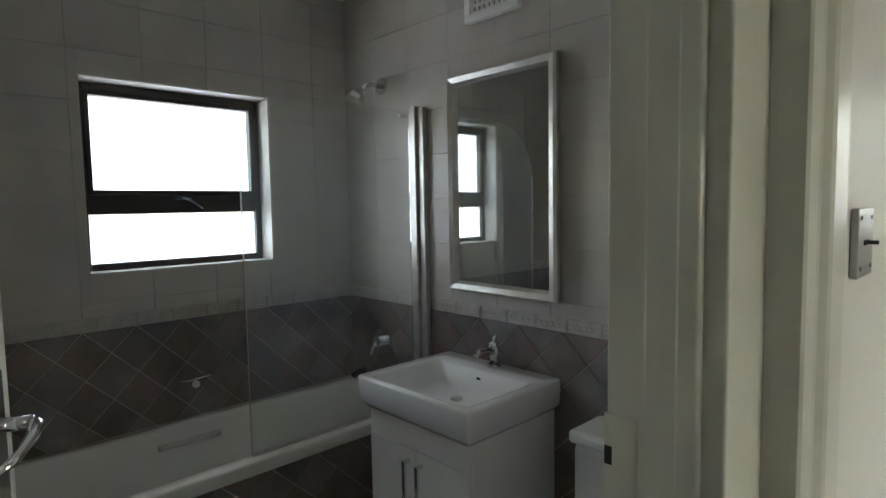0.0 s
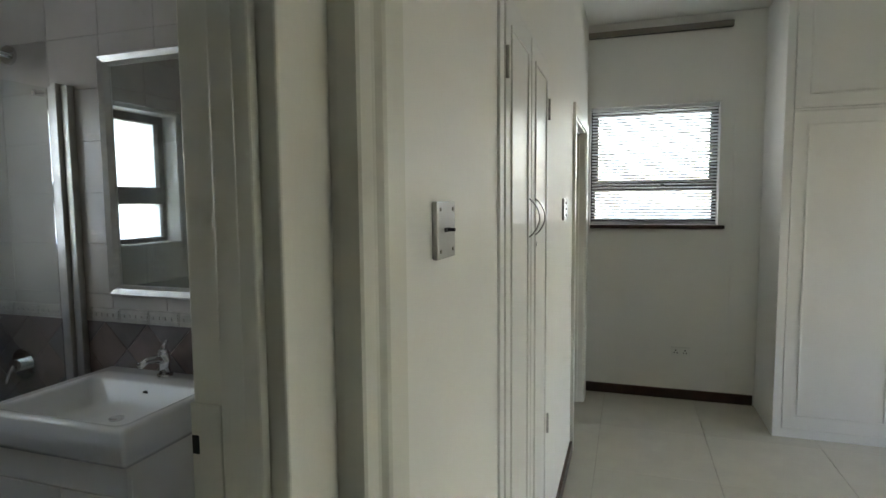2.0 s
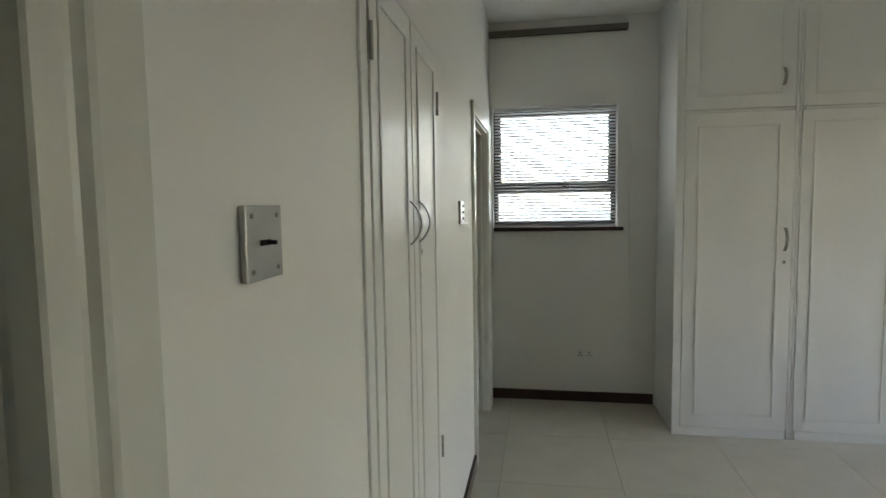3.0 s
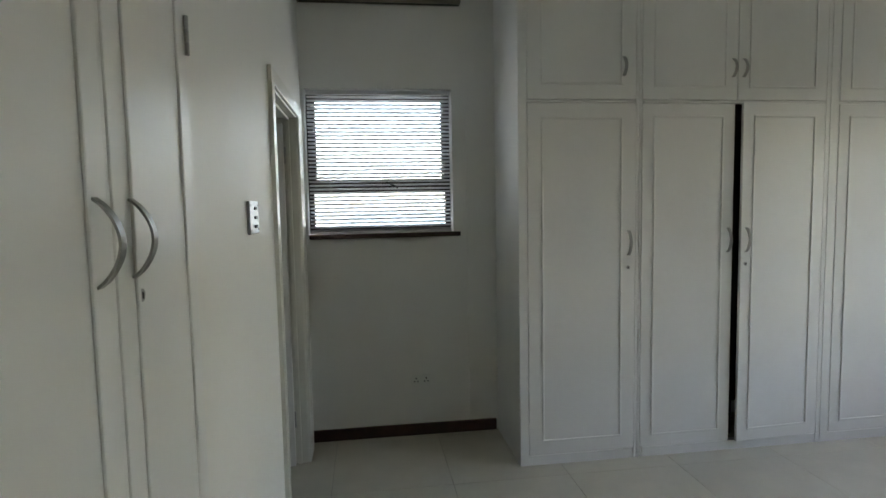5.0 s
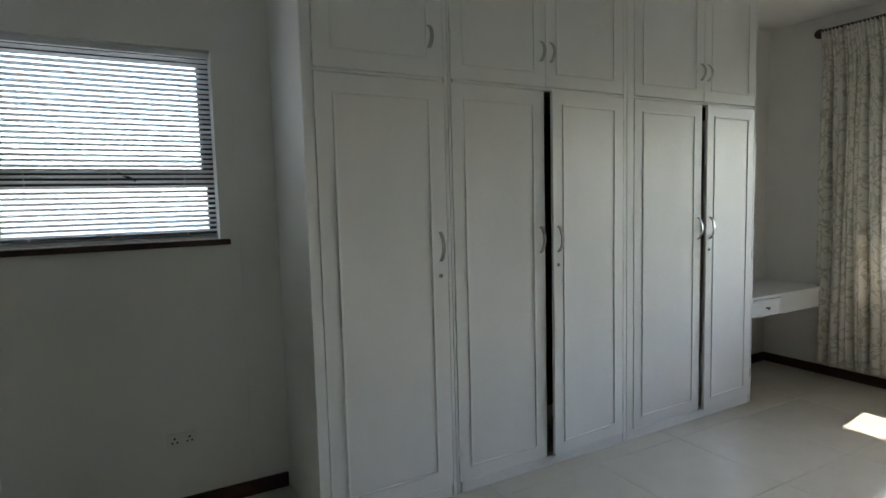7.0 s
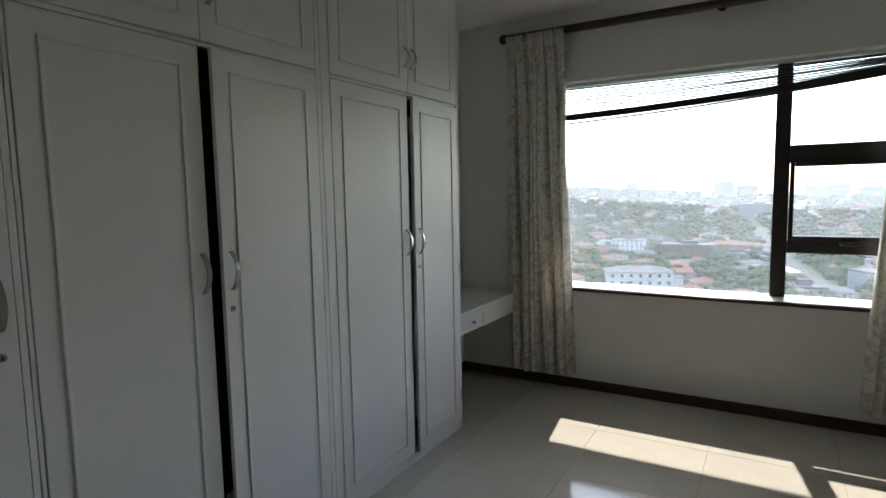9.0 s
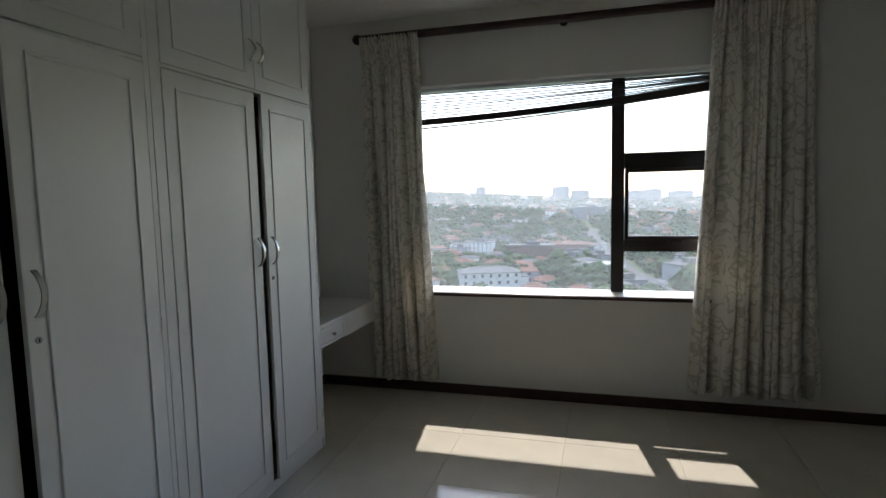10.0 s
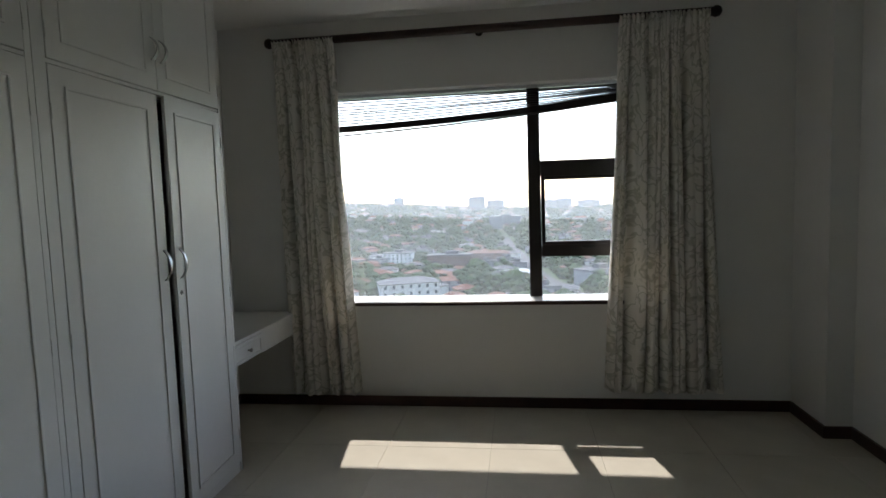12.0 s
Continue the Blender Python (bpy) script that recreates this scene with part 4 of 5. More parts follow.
# shower head
sh = thing("wall_shower", pose(BX - 0.012, 2.71, 2.168), "chrome shower head on a short arm", "shower head")
bm = bmesh.new()
rod(bm, (0, 0, 0), (-0.014, 0, 0), 0.038, 20)
part("flange", bm, CHROME, sh)
bm = bmesh.new()
tube(bm, [(-0.01, 0, 0), (-0.06, 0, 0.004), (-0.10, 0, -0.012), (-0.125, 0, -0.035)], 0.013, 12)
part("arm", bm, CHROME, sh, smooth=True)
bm = bmesh.new()
rod(bm, (-0.12, 0, -0.03), (-0.155, 0, -0.072), 0.018, 20, r2=0.042)
rod(bm, (-0.155, 0, -0.072), (-0.172, 0, -0.092), 0.045, 22)
part("rose", bm, CHROME, sh)
# bath mixer
mxr = thing("bath_mixer", pose(BX - 0.012, 2.75, 0.892), "round chrome bath mixer on the tiled wall", "tap")
bm = bmesh.new()
rod(bm, (0, 0, 0), (-0.008, 0, 0), 0.065, 26)
part("plate", bm, CHROME, mxr)
bm = bmesh.new()
rod(bm, (-0.008, 0, 0), (-0.05, 0, 0), 0.026, 20)
part("barrel", bm, CHROME, mxr)
bm = bmesh.new()
tube(bm, [(-0.045, 0, 0), (-0.06, 0.01, -0.03), (-0.065, 0.02, -0.07)], [0.01, 0.009, 0.007], 10)
part("lever", bm, CHROME, mxr, smooth=True)
bm = bmesh.new()
tube(bm, [(BX - 0.012, 2.92, 0.70), (BX - 0.05, 2.92, 0.705), (BX - 0.09, 2.92, 0.685)], [0.016, 0.015, 0.014], 14)
sp = tagged(part("bath_spout", bm, BLACK, None, smooth=True), "dark bath spout low on the tiled wall", "tap")
# soap holder on the window wall
sd = thing("soap_holder", pose(1.083, BY - 0.012, 0.832), "small chrome soap holder on the diamond tiles", "soap holder")
bm = bmesh.new()
tube(bm, [(-0.07, 0, 0.006), (-0.07, -0.05, 0.006), (-0.05, -0.07, 0.006), (0.05, -0.07, 0.012), (0.07, -0.05, 0.012), (0.07, 0, 0.012)], 0.004, 8)
part("rail", bm, CHROME, sd)
bm = bmesh.new()
rod(bm, (0.01, 0, -0.035), (0.01, -0.012, -0.035), 0.016, 16)
part("disc", bm, PLASTIC, sd)

# toilet cistern beside the vanity
tc = thing("toilet", pose(BX - 0.012, 1.295, 0), "white ceramic toilet with a low cistern", "toilet")
bm = bmesh.new()
box(bm, -0.19, -0.01, -0.19, 0.19, 0.40, 0.785, bevel=0.02)
part("cistern", bm, CERAMIC, tc)
bm = bmesh.new()
box(bm, -0.205, -0.004, -0.20, 0.20, 0.787, 0.832, bevel=0.014)
part("lid", bm, CERAMIC, tc)
bm = bmesh.new()
ball(bm, (-0.42, 0, 0.30), 0.19, 20, (1.25, 0.95, 0.55))
rod(bm, (-0.34, 0, 0.0), (-0.34, 0, 0.3), 0.12, 20, r2=0.15)
box(bm, -0.3, -0.05, -0.1, 0.1, 0.0, 0.39, bevel=0.02)
part("bowl", bm, CERAMIC, tc, smooth=True)
bm = bmesh.new()
ball(bm, (-0.42, 0, 0.415), 0.2, 20, (1.2, 0.95, 0.08))
part("seat", bm, CERAMIC, tc, smooth=True)


# ---- the town outside ----
GREEN = material("ground_scrub", (0.04, 0.062, 0.028), 0.95, vary=0.3, scale=0.02, tint=(0.055, 0.066, 0.038), spec=0.08)
ASPHALT = material("road_asphalt", (0.09, 0.09, 0.09), 0.9, vary=0.15, scale=0.2, spec=0.08)
LEAVES = material("tree_leaves", (0.026, 0.056, 0.019), 0.85, vary=0.35, scale=0.3, spec=0.08)
BARK = material("tree_bark", (0.10, 0.07, 0.05), 0.9, spec=0.08)
TILE_RED = material("terracotta_roof", (0.15, 0.075, 0.055), 0.8, vary=0.15, scale=0.6, spread=0.4, spec=0.08)
TILE_GREY = material("grey_sheet_roof", (0.10, 0.102, 0.104), 0.75, vary=0.12, scale=0.6, spread=0.4, spec=0.08)
RENDER_WHITE = material("white_house_render", (0.52, 0.50, 0.46), 0.8, vary=0.08, scale=0.5, spread=0.3, spec=0.08)
RENDER_OCHRE = material("ochre_house_render", (0.40, 0.33, 0.25), 0.8, vary=0.08, scale=0.5, spread=0.3, spec=0.08)
RENDER_BROWN = material("brown_block_brick", (0.17, 0.115, 0.095), 0.8, vary=0.1, scale=0.5, spread=0.2, spec=0.08)
RENDER_GREY = material("pale_concrete", (0.22, 0.222, 0.226), 0.8, vary=0.08, scale=0.3, spread=0.2, spec=0.08)
WINDOW_DARK = material("far_window_glass", (0.05, 0.055, 0.06), 0.15, vary=0.1, spread=0.5, spec=0.08)


def land(x, y):
    d = max(0.0, -y)
    s = min(1.0, max(0.0, (d - 330) / 1150))
    h = min(1.0, max(0.0, (x / max(d, 300) * 1500 + 60) / 600))
    dip = min(1.0, max(0.0, (d - 220) / 220))
    low = -41 - 7 * dip * dip * (3 - 2 * dip)
    high = -30 + 31 * h * h * (3 - 2 * h)
    z = low + (high - low) * (s * s * (3 - 2 * s)) ** 0.8 - 9 * max(0.0, (d - 1700) / 1000)
    return z + 3.0 * noise.noise(Vector((x * 0.006, y * 0.006, 3.3))) * min(1, d / 200)


def terrain():
    bm = bmesh.new()
    ys = [60, 0, -40] + [-80 - 40 * i for i in range(30)] + [-1300 - 150 * i for i in range(12)] + [-3600, -4900]
    xs = [-3500, -2200, -1500] + [-1100 + 55 * i for i in range(41)] + [1500, 2200, 3500]
    grid = [[bm.verts.new((x, y, land(x, y))) for x in xs] for y in ys]
    for a, b in zip(grid, grid[1:]):
        for i in range(len(xs) - 1):
            bm.faces.new((a[i], a[i + 1], b[i + 1], b[i]))
    return structure("ground", bm, GREEN, "green hillside suburb sloping away below", "ground")


terrain()
pane_mesh = mesh_from(boxes((-0.55, 0.55, -0.08, 0.02, -0.65, 0.65)), "window", WINDOW_DARK)


def house(name, m, w, d, storeys, wall_mat, roof_mat, pitch, label, category, group="", bay=3.4, base=2.0):
    """A house or block in its own axes, front towards +y: walls with a footing, hipped or flat roof, a window in each bay and storey."""
    h = storeys * 2.9
    t = thing(name, m, label, category, group)
    part("wall", boxes((-w / 2, w / 2, -d / 2, d / 2, -base, h)), wall_mat, t)
    bm = bmesh.new()
    if pitch:
        o, r = 0.5, d / 2 * pitch
        rid = max(0.0, w / 2 - d / 2)
        lo = [bm.verts.new((sx * (w / 2 + o), sy * (d / 2 + o), h - 0.15)) for sx, sy in ((-1, -1), (1, -1), (1, 1), (-1, 1))]
        up = [bm.verts.new((sx * (w / 2 + o), sy * (d / 2 + o), h + 0.1)) for sx, sy in ((-1, -1), (1, -1), (1, 1), (-1, 1))]
        a, b = bm.verts.new((-rid - 0.01, 0, h + r)), bm.verts.new((rid + 0.01, 0, h + r))
        bm.faces.new(lo[::-1])
        for k in range(4):
            bm.faces.new((lo[k], lo[(k + 1) % 4], up[(k + 1) % 4], up[k]))
        for f in ((up[0], up[1], b, a), (up[1], up[2], b), (up[2], up[3], a, b), (up[3], up[0], a)):
            bm.faces.new(f)
    else:
        box(bm, -w / 2 - 0.15, w / 2 + 0.15, -d / 2 - 0.15, d / 2 + 0.15, h, h + 0.7)
        box(bm, -w * 0.2, w * 0.1, -d * 0.2, d * 0.2, h + 0.7, h + 3.0)
    part("roof", bm, roof_mat, t)
    n = max(2, int(w / bay))
    for s in range(storeys):
        for i in range(n):
            p = new("window", pane_mesh)
            p.parent = t
            p.matrix_basis = pose(-w / 2 + (i + 0.5) * w / n, d / 2 + 0.02, s * 2.9 + 1.65)
    return t


def stand(x, y, turn=0.0):
    return pose(x, y, land(x, y), 0, 0, turn)


# the buildings that stand out
HEROES = []


def hero(name, x, y, turn, *rest):
    HEROES.append((x, y))
    house(name, stand(x, y, turn), *rest)


hero("apartment_house", 50, -236, 22, 25, 12, 3, RENDER_WHITE, TILE_GREY, 0.35, "white three-storey house with a grey hipped roof", "house")
hero("villa", 76, -226, -15, 11, 8, 2, RENDER_WHITE, TILE_RED, 0.5, "white villa with a terracotta roof", "house")
hero("villa", 65, -204, 20, 14, 8, 1, RENDER_WHITE, TILE_RED, 0.5, "low white house under a terracotta roof", "house")
hero("villa", 91, -268, 5, 12, 8, 2, RENDER_WHITE, TILE_RED, 0.5, "white two-storey house with a red roof", "house")
hero("ochre_house", 58, -330, -8, 24, 10, 2, RENDER_OCHRE, TILE_RED, 0.3, "ochre two-storey house among trees", "house")
hero("villa", 28, -262, 25, 10, 8, 1, RENDER_OCHRE, TILE_RED, 0.5, "small ochre house with a red roof", "house")
hero("villa", 22, -222, 8, 18, 8, 1, RENDER_OCHRE, TILE_GREY, 0.35, "low ochre house under a dull roof", "house")
hero("brick_block", 52, -400, 4, 32, 13, 4, RENDER_BROWN, TILE_GREY, 0, "brown flat-roofed apartment block", "building")
hero("brick_block", 27, -440, -6, 34, 13, 3, RENDER_BROWN, TILE_RED, 0.3, "long brown apartment block with a red roof", "building")
hero("hall", 2, -345, -12, 20, 13, 1, RENDER_WHITE, RENDER_WHITE, 0.6, "low white hall with a tent-like roof", "building")
hero("office_block", -38, -300, 35, 22, 13, 3, RENDER_GREY, TILE_GREY, 0, "pale three-storey office block beside the road", "building")
hero("villa", -16, -262, -10, 15, 9, 1, RENDER_WHITE, TILE_GREY, 0.45, "white house with a grey roof beside the road", "house")
hero("white_house", 100, -450, 0, 24, 11, 3, RENDER_WHITE, TILE_GREY, 0, "white flat-roofed house on the hillside", "house")
for x, y, w, s, lb in ((121, -1500, 22, 12, "pale grey twin tower block"), (101, -1500, 24, 13, "pale grey twin tower block"), (62, -1520, 46, 10, "broad pale tower block"),
                       (300, -1400, 22, 9, "small white tower block"), (-75, -1500, 44, 10, "pale block on the skyline"), (-118, -1540, 40, 11, "pale block on the skyline"),
                       (-190, -1600, 60, 9, "pale long block on the skyline"), (22, -820, 44, 6, "pale office block")):
    house("tower_block", stand(x, y, 0), w, 18, s, RENDER_GREY, RENDER_GREY, 0, lb + " far across the valley", "building", "far tower blocks", bay=6, base=8)


def road_x(y):
    return -20 - (y + 280) * 0.10


rnd = random.Random(11)
protos = []
for k, (w, d, s, wm, rm, p) in enumerate(((11, 8, 1, RENDER_WHITE, TILE_RED, 0.55), (13, 8, 2, RENDER_WHITE, TILE_GREY, 0.45), (10, 7, 2, RENDER_OCHRE, TILE_RED, 0.5), (15, 8, 2, RENDER_GREY, TILE_GREY, 0), (12, 7, 1, RENDER_OCHRE, TILE_GREY, 0.5), (14, 8, 2, RENDER_GREY, TILE_RED, 0.45))):
    x, y = (110, 88, 30, 5, -45, 125)[k], (-300, -360, -375, -395, -350, -350)[k]
    protos.append(house("suburban_house", stand(x, y, rnd.uniform(-30, 30)), w, d, s, wm, rm, p, "suburban house with pitched or flat roof among trees", "house", "suburban houses", bay=4.5, base=3))
used = HEROES + [(p.location.x, p.location.y) for p in protos]
count = 0
for _ in range(5000):
    d = 215 + 600 * rnd.random() ** 1.2
    x, y = rnd.uniform(-0.24, 0.46) * d, -d
    if any((x - a) ** 2 + (y - b) ** 2 < (11 + d * 0.009) ** 2 for a, b in used) or abs(x - road_x(y)) < 11:
        continue
    used.append((x, y))
    copy_thing(protos[rnd.randrange(6)], stand(x, y, rnd.uniform(-40, 40)))
    count += 1
    if count > 250:
        break

# the far spread of roofs, too many to count
bm_w, bm_r = bmesh.new(), bmesh.new()
for _ in range(300):
    d = rnd.uniform(800, 2000)
    x, y = rnd.uniform(-0.28, 0.48) * d, -d
    z, w, h, e = land(x, y), rnd.uniform(8, 20), rnd.choice((3, 4, 6, 6, 9)), rnd.uniform(8, 14)
    box(bm_w, x - w / 2, x + w / 2, y - e / 2, y + e / 2, z - 5, z + h)
    a = [bm_r.verts.new((x + sx * w / 2, y + sy * e / 2, z + h)) for sx, sy in ((-1, -1), (1, -1), (1, 1), (-1, 1))]
    t0, t1 = bm_r.verts.new((x - w / 4, y, z + h + 2.5)), bm_r.verts.new((x + w / 4, y, z + h + 2.5))
    for f in ((a[0], a[1], t1, t0), (a[1], a[2], t1), (a[2], a[3], t0, t1), (a[3], a[0], t0)):
        bm_r.faces.new(f)
far = tagged(part("far_houses", bm_w, RENDER_WHITE), "pale houses spread over the far hillside", "houses", kind="stuff")
tagged(part("far_roofs", bm_r, TILE_RED), "red and brown roofs of the far houses", "roofs", kind="stuff")

# trees
blob = bmesh.new()
bmesh.ops.create_icosphere(blob, subdivisions=1, radius=1.0)
blob_v = [v.co.copy() for v in blob.verts]
blob_f = [[v.index for v in f.verts] for f in blob.faces]
blob.free()


def crown(vs, fs, x, y, z, r, clumps):
    for _ in range(clumps):
        a, b = rnd.uniform(0, 6.283), rnd.uniform(0.1, 1.0)
        cx, cy, cz = x + math.cos(a) * r * b * 0.8, y + math.sin(a) * r * b * 0.8, z + r * rnd.uniform(0.2, 1.25) * (1.1 - 0.5 * b)
        s = r * rnd.uniform(0.24, 0.5)
        o = len(vs)
        for v in blob_v:
            k = s * rnd.uniform(0.8, 1.15)
            vs.append((cx + v.x * k, cy + v.y * k, cz + v.z * k * 0.75))
        fs.extend([[o + i for i in f] for f in blob_f])


vs, fs = [], []
for _ in range(4200):
    d = 185 + 700 * rnd.random() ** 1.25
    x, y = rnd.uniform(-0.24, 0.46) * d, -d
    if any((x - a) ** 2 + (y - b) ** 2 < 60 for a, b in used) or any(abs(x - a) < 14 and -8 < y - b < 30 for a, b in HEROES) or abs(x - road_x(y)) < 9:
        continue
    crown(vs, fs, x, y, land(x, y), rnd.uniform(2.6, 6.8) * (0.8 + 0.5 * rnd.random()), 14)
for _ in range(4200):
    d = rnd.uniform(850, 2100)
    x, y = rnd.uniform(-0.28, 0.48) * d, -d
    crown(vs, fs, x, y, land(x, y), rnd.uniform(4, 9), 5)
me = bpy.data.meshes.new("woods")
me.from_pydata(vs, [], fs)
me.materials.append(LEAVES)
tagged(new("woods", me), "dense green trees between the houses", "trees", kind="stuff")

bm = bmesh.new()
prev = None
for i in range(40):
    y = -215 - i * 12
    x = road_x(y)
    cur = [bm.verts.new((x - 4.5, y, land(x - 4.5, y) + 0.5)), bm.verts.new((x + 4.5, y, land(x + 4.5, y) + 0.5))]
    if prev:
        bm.faces.new((prev[0], prev[1], cur[1], cur[0]))
    prev = cur
structure("road", bm, ASPHALT, "grey tarred road running away between houses", "road")


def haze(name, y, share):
    """An added translucent sheet across the valley that stands in for haze over distance."""
    m = bpy.data.materials.new("haze_stand_in")
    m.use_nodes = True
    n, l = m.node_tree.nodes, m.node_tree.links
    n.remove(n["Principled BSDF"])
    clear, scatter, mix = n.new("ShaderNodeBsdfTransparent"), n.new("ShaderNodeBsdfTranslucent"), n.new("ShaderNodeMixShader")
    scatter.inputs["Color"].default_value = (0.86, 0.89, 0.93, 1)
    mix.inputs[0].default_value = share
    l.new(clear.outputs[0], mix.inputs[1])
    l.new(scatter.outputs[0], mix.inputs[2])
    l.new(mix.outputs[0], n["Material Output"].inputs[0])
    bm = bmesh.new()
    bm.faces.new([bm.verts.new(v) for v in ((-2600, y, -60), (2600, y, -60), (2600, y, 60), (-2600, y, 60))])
    ob = structure(name, bm, m, "added translucent sheet standing in for valley haze", "backdrop")
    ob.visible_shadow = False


# three added sheets, each paling what lies behind it as haze would
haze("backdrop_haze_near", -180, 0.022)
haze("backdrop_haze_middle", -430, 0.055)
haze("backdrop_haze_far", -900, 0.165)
# added sheet in place of haze, whitening the ground behind the small window
east = bpy.data.materials["haze_stand_in"].copy()
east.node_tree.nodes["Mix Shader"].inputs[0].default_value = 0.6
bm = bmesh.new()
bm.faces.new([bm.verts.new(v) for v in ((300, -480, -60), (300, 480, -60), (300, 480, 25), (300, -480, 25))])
ob = structure("backdrop_haze_east", bm, east, "added translucent sheet standing in for haze beyond the small window", "backdrop")
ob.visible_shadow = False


# ---- tiles: pieces of floors and walls ----
def tile_mesh(name, pts, plane, face, out, mat, edge=0.001):
    """A tile from its outline (u, v) on a wall or floor: front proud of the grout by out, with an eased edge."""
    bm = bmesh.new()
    cx = sum(p[0] for p in pts) / len(pts)
    cy = sum(p[1] for p in pts) / len(pts)

    def at(u, v, h):
        return (u, v, h) if plane == "z" else (h, u, v) if plane == "x" else (u, h, v)
    inner = []
    for u, v in pts:
        d = Vector((cx - u, cy - v))
        k = edge * 1.4 / max(d.length, 1e-6)
        inner.append((u + d.x * k, v + d.y * k))
    a = [bm.verts.new(at(u, v, face)) for u, v in pts]
    b = [bm.verts.new(at(u, v, face + out * 0.7)) for u, v in pts]
    c = [bm.verts.new(at(u, v, face + out)) for u, v in inner]
    n = len(pts)
    for p, q in ((a, b), (b, c)):
        for i in range(n):
            bm.faces.new((p[i], p[(i + 1) % n], q[(i + 1) % n], q[i]))
    bm.faces.new(c)
    return mesh_from(bm, name, mat)


def clip(poly, u0, u1, v0, v1):
    for axis, lim, keep in ((0, u0, 1), (0, u1, -1), (1, v0, 1), (1, v1, -1)):
        out = []
        for i, p in enumerate(poly):
            q = poly[(i + 1) % len(poly)]
            dp, dq = keep * (p[axis] - lim), keep * (q[axis] - lim)
            if dp >= 0:
                out.append(p)
            if (dp > 0 > dq) or (dp < 0 < dq):
                k = dp / (dp - dq)
                out.append((p[0] + (q[0] - p[0]) * k, p[1] + (q[1] - p[1]) * k))
        poly = out
        if len(poly) < 3:
            return None
    area = abs(sum(a[0] * b[1] - b[0] * a[1] for a, b in zip(poly, poly[1:] + poly[:1]))) / 2
    return poly if area > 2e-4 else None


def lay(parent, pts, plane, face, out, mat, name="tile"):
    ob = new(name, tile_mesh(name, pts, plane, face, out, mat))
    ob.parent = parent
    return ob


def diamonds(parent, plane, face, out, u0, u1, v0, v1, origin, diag=0.195, gap=0.0026):
    """Square tiles laid on their points, cut at the edges of the field."""
    h = diag / 2
    k = int((u1 - u0) / h) + 4
    r = h - gap * 0.71
    for j in range(-1, int((v1 - v0) / h) + 3):
        for i in range(-24, k + 24):
            if (i + j) % 2:
                continue
            cu, cv = origin + i * h, v1 - j * h
            p = clip([(cu - r, cv), (cu, cv - r), (cu + r, cv), (cu, cv + r)], u0, u1, v0, v1)
            if p:
                lay(parent, p, plane, face, out, SLATE_RED if random.random() < 0.4 else SLATE)


def courses(parent, plane, face, out, u0, u1, v0, v1, w, h, uo, vo, holes=(), mat=None, gap=0.0013):
    """Oblong wall tiles in straight courses, cut round openings."""
    j0, j1 = int(math.floor((v0 - vo) / h)), int(math.ceil((v1 - vo) / h))
    i0, i1 = int(math.floor((u0 - uo) / w)), int(math.ceil((u1 - uo) / w))
    for j in range(j0, j1):
        for i in range(i0, i1):
            a, b, c, d = uo + i * w + gap / 2, uo + (i + 1) * w - gap / 2, vo + j * h + gap / 2, vo + (j + 1) * h - gap / 2
            rects = [(max(a, u0), min(b, u1), max(c, v0), min(d, v1))]
            for x0, x1, y0, y1 in holes:
                cut = []
                for p0, p1, q0, q1 in rects:
                    if p1 <= x0 or p0 >= x1 or q1 <= y0 or q0 >= y1:
                        cut.append((p0, p1, q0, q1))
                        continue
                    if p0 < x0:
                        cut.append((p0, x0, q0, q1))
                    if p1 > x1:
                        cut.append((x1, p1, q0, q1))
                    m0, m1 = max(p0, x0), min(p1, x1)
                    if q0 < y0:
                        cut.append((m0, m1, q0, y0))
                    if q1 > y1:
                        cut.append((m0, m1, y1, q1))
                rects = cut
            for p0, p1, q0, q1 in rects:
                if p1 - p0 > 0.008 and q1 - q0 > 0.008:
                    lay(parent, [(p0, q0), (p1, q0), (p1, q1), (p0, q1)], plane, face, out, mat or GREYTILE)


hole = [(0.708, 1.506, 1.322, 2.114)]
courses(wall_bath_north, "y", BY, -0.004, BW, BX, 1.155, BCH, 0.268, 0.20, 0.14, 2.01 - 1.0, hole)
courses(wall_bath_north, "y", BY, -0.006, BW, BX, 1.10, 1.152, 0.145, 0.2, 0.0, 1.0, mat=BORDER)
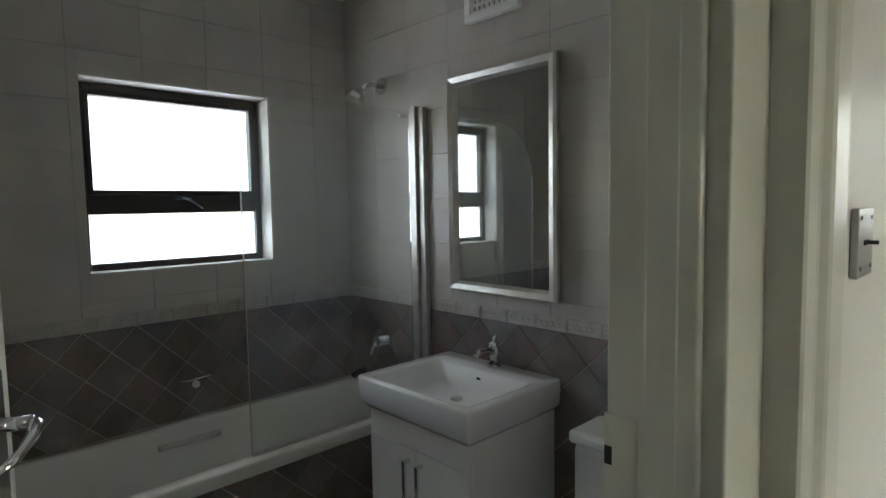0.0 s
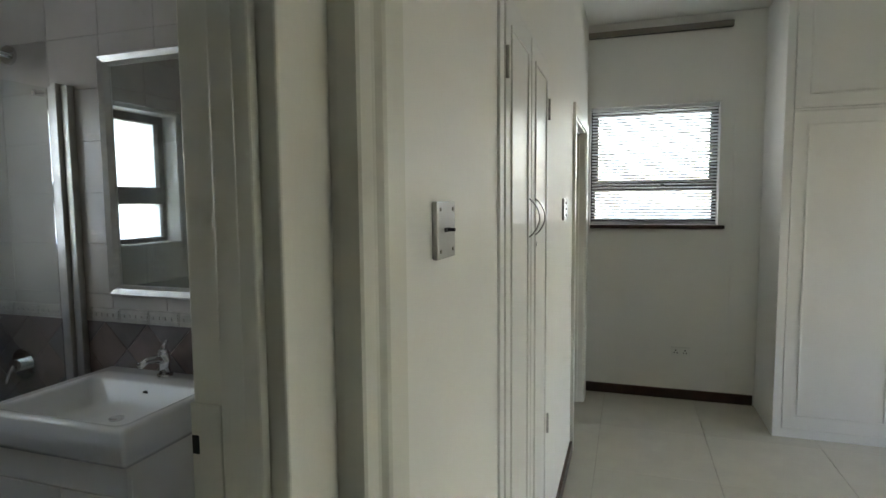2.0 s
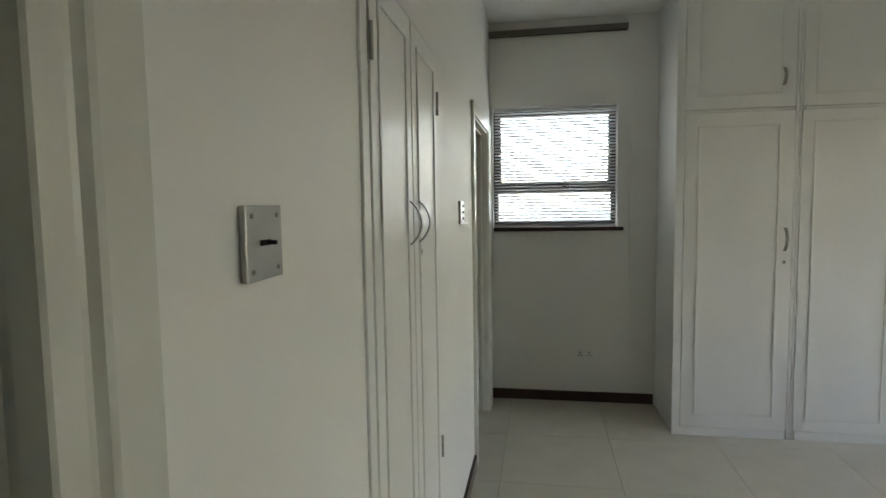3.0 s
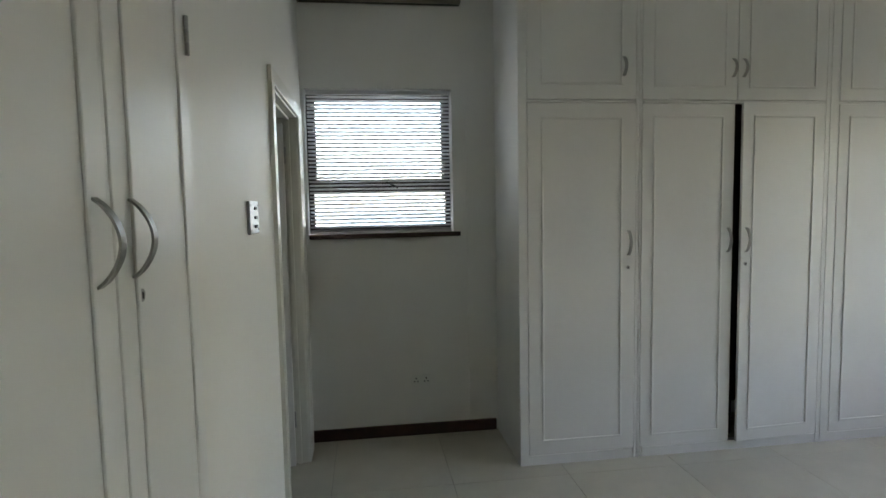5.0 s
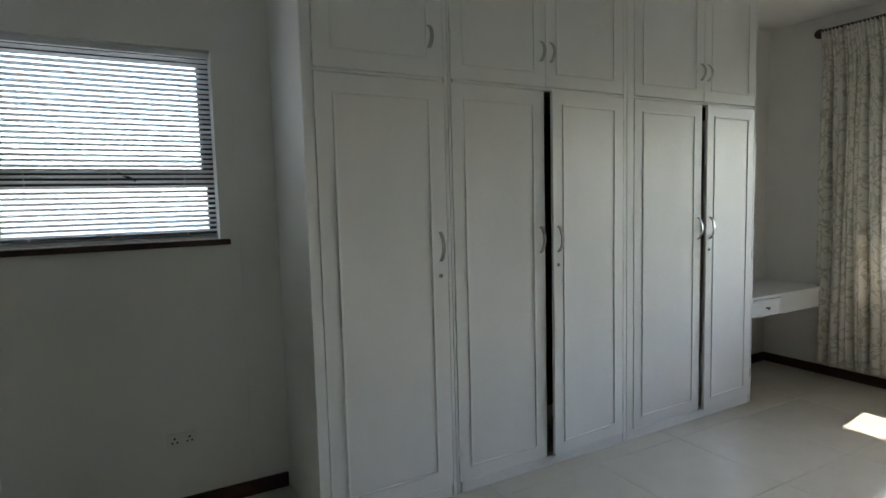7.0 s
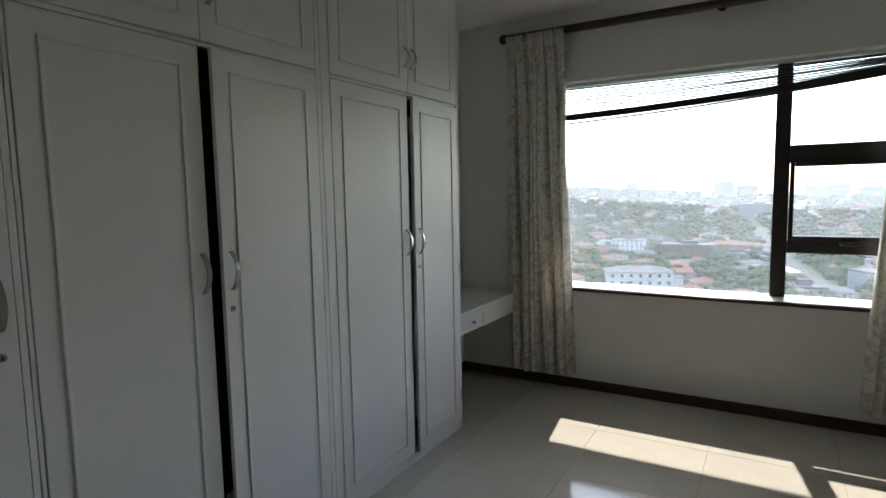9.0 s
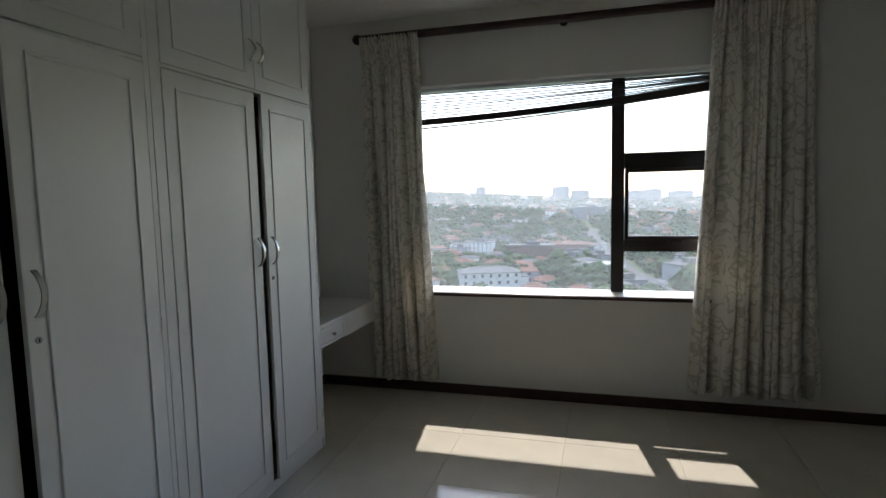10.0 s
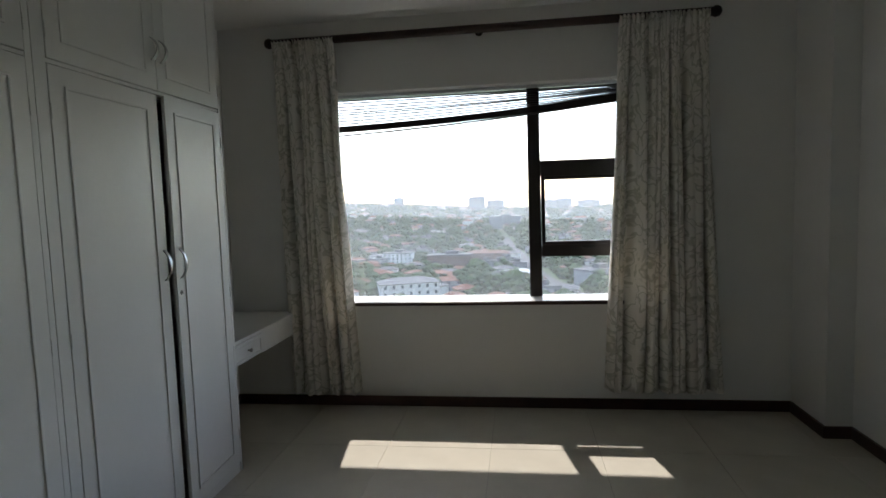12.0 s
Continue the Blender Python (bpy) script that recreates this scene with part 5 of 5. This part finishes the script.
# embossed ridges of the border
for z0, z1, w in ((1.107, 1.115, 0.145), (1.119, 1.132, 0.029), (1.137, 1.145, 0.145)):
    courses(wall_bath_north, "y", BY - 0.006, -0.0035, BW, BX, z0, z1, w, 0.5, 0.0, 1.0, mat=BORDER, gap=0.010)
    courses(wall_bath_east, "x", BX - 0.006, -0.0035, 1.45, BY - 0.012, z0, z1, w, 0.5, 0.04, 1.0, mat=BORDER, gap=0.010)
diamonds(wall_bath_north, "y", BY, -0.004, BW, BX, 0.65, 1.097, 1.3565)
courses(wall_bath_east, "x", BX, -0.004, NB, BY - 0.006, 1.155, BCH, 0.268, 0.20, 1.713, 2.01 - 1.0)
courses(wall_bath_east, "x", BX, -0.006, NB, BY - 0.006, 1.10, 1.152, 0.145, 0.2, 0.04, 1.0, mat=BORDER)
diamonds(wall_bath_east, "x", BX, -0.004, NB, BY - 0.006, 0.35, 1.097, 1.9775, 0.213)
diamonds(tub_panel, "y", 2.415, -0.004, 0.6, BX, 0.25, 0.598, 1.23)
# reveal of the bathroom window
for nm, s in (("reveal_tile", (1.4985, 1.5018, BY, BY + 0.108, 1.331, 2.108)), ("reveal_tile", (0.712, 1.502, BY + 0.001, BY + 0.108, 1.3265, 1.330)), ("reveal_tile", (0.7122, 0.7155, BY, BY + 0.108, 1.331, 2.108))):
    part(nm, boxes(s), GREYTILE, wall_bath_north)

PITCH = 0.668
fm = tile_mesh("tile", [(0.001, 0.001), (PITCH - 0.001, 0.001), (PITCH - 0.001, PITCH - 0.001), (0.001, PITCH - 0.001)], "z", -0.006, 0.006, FLOOR_TILE, 0.001)
for i in range(-3, 8):
    for j in range(-9, 2):
        x, y = 0.228 + i * PITCH, 0.478 + j * PITCH
        if x > EX or y > NY or y + PITCH < SY or (x + PITCH < WX - 0.1 and y + PITCH < -0.8):
            continue
        if x + PITCH > EX or y + PITCH > NY + 0.06 or y < SY or x < -1.6:
            p = clip([(x + 0.001, y + 0.001), (x + PITCH - 0.001, y + 0.001), (x + PITCH - 0.001, y + PITCH - 0.001), (x + 0.001, y + PITCH - 0.001)], -1.6, EX, SY, NY + 0.1)
            if p:
                lay(floor, p, "z", -0.006, 0.006, FLOOR_TILE)
            continue
        ob = new("tile", fm)
        ob.parent = floor
        ob.location = (x, y, 0)
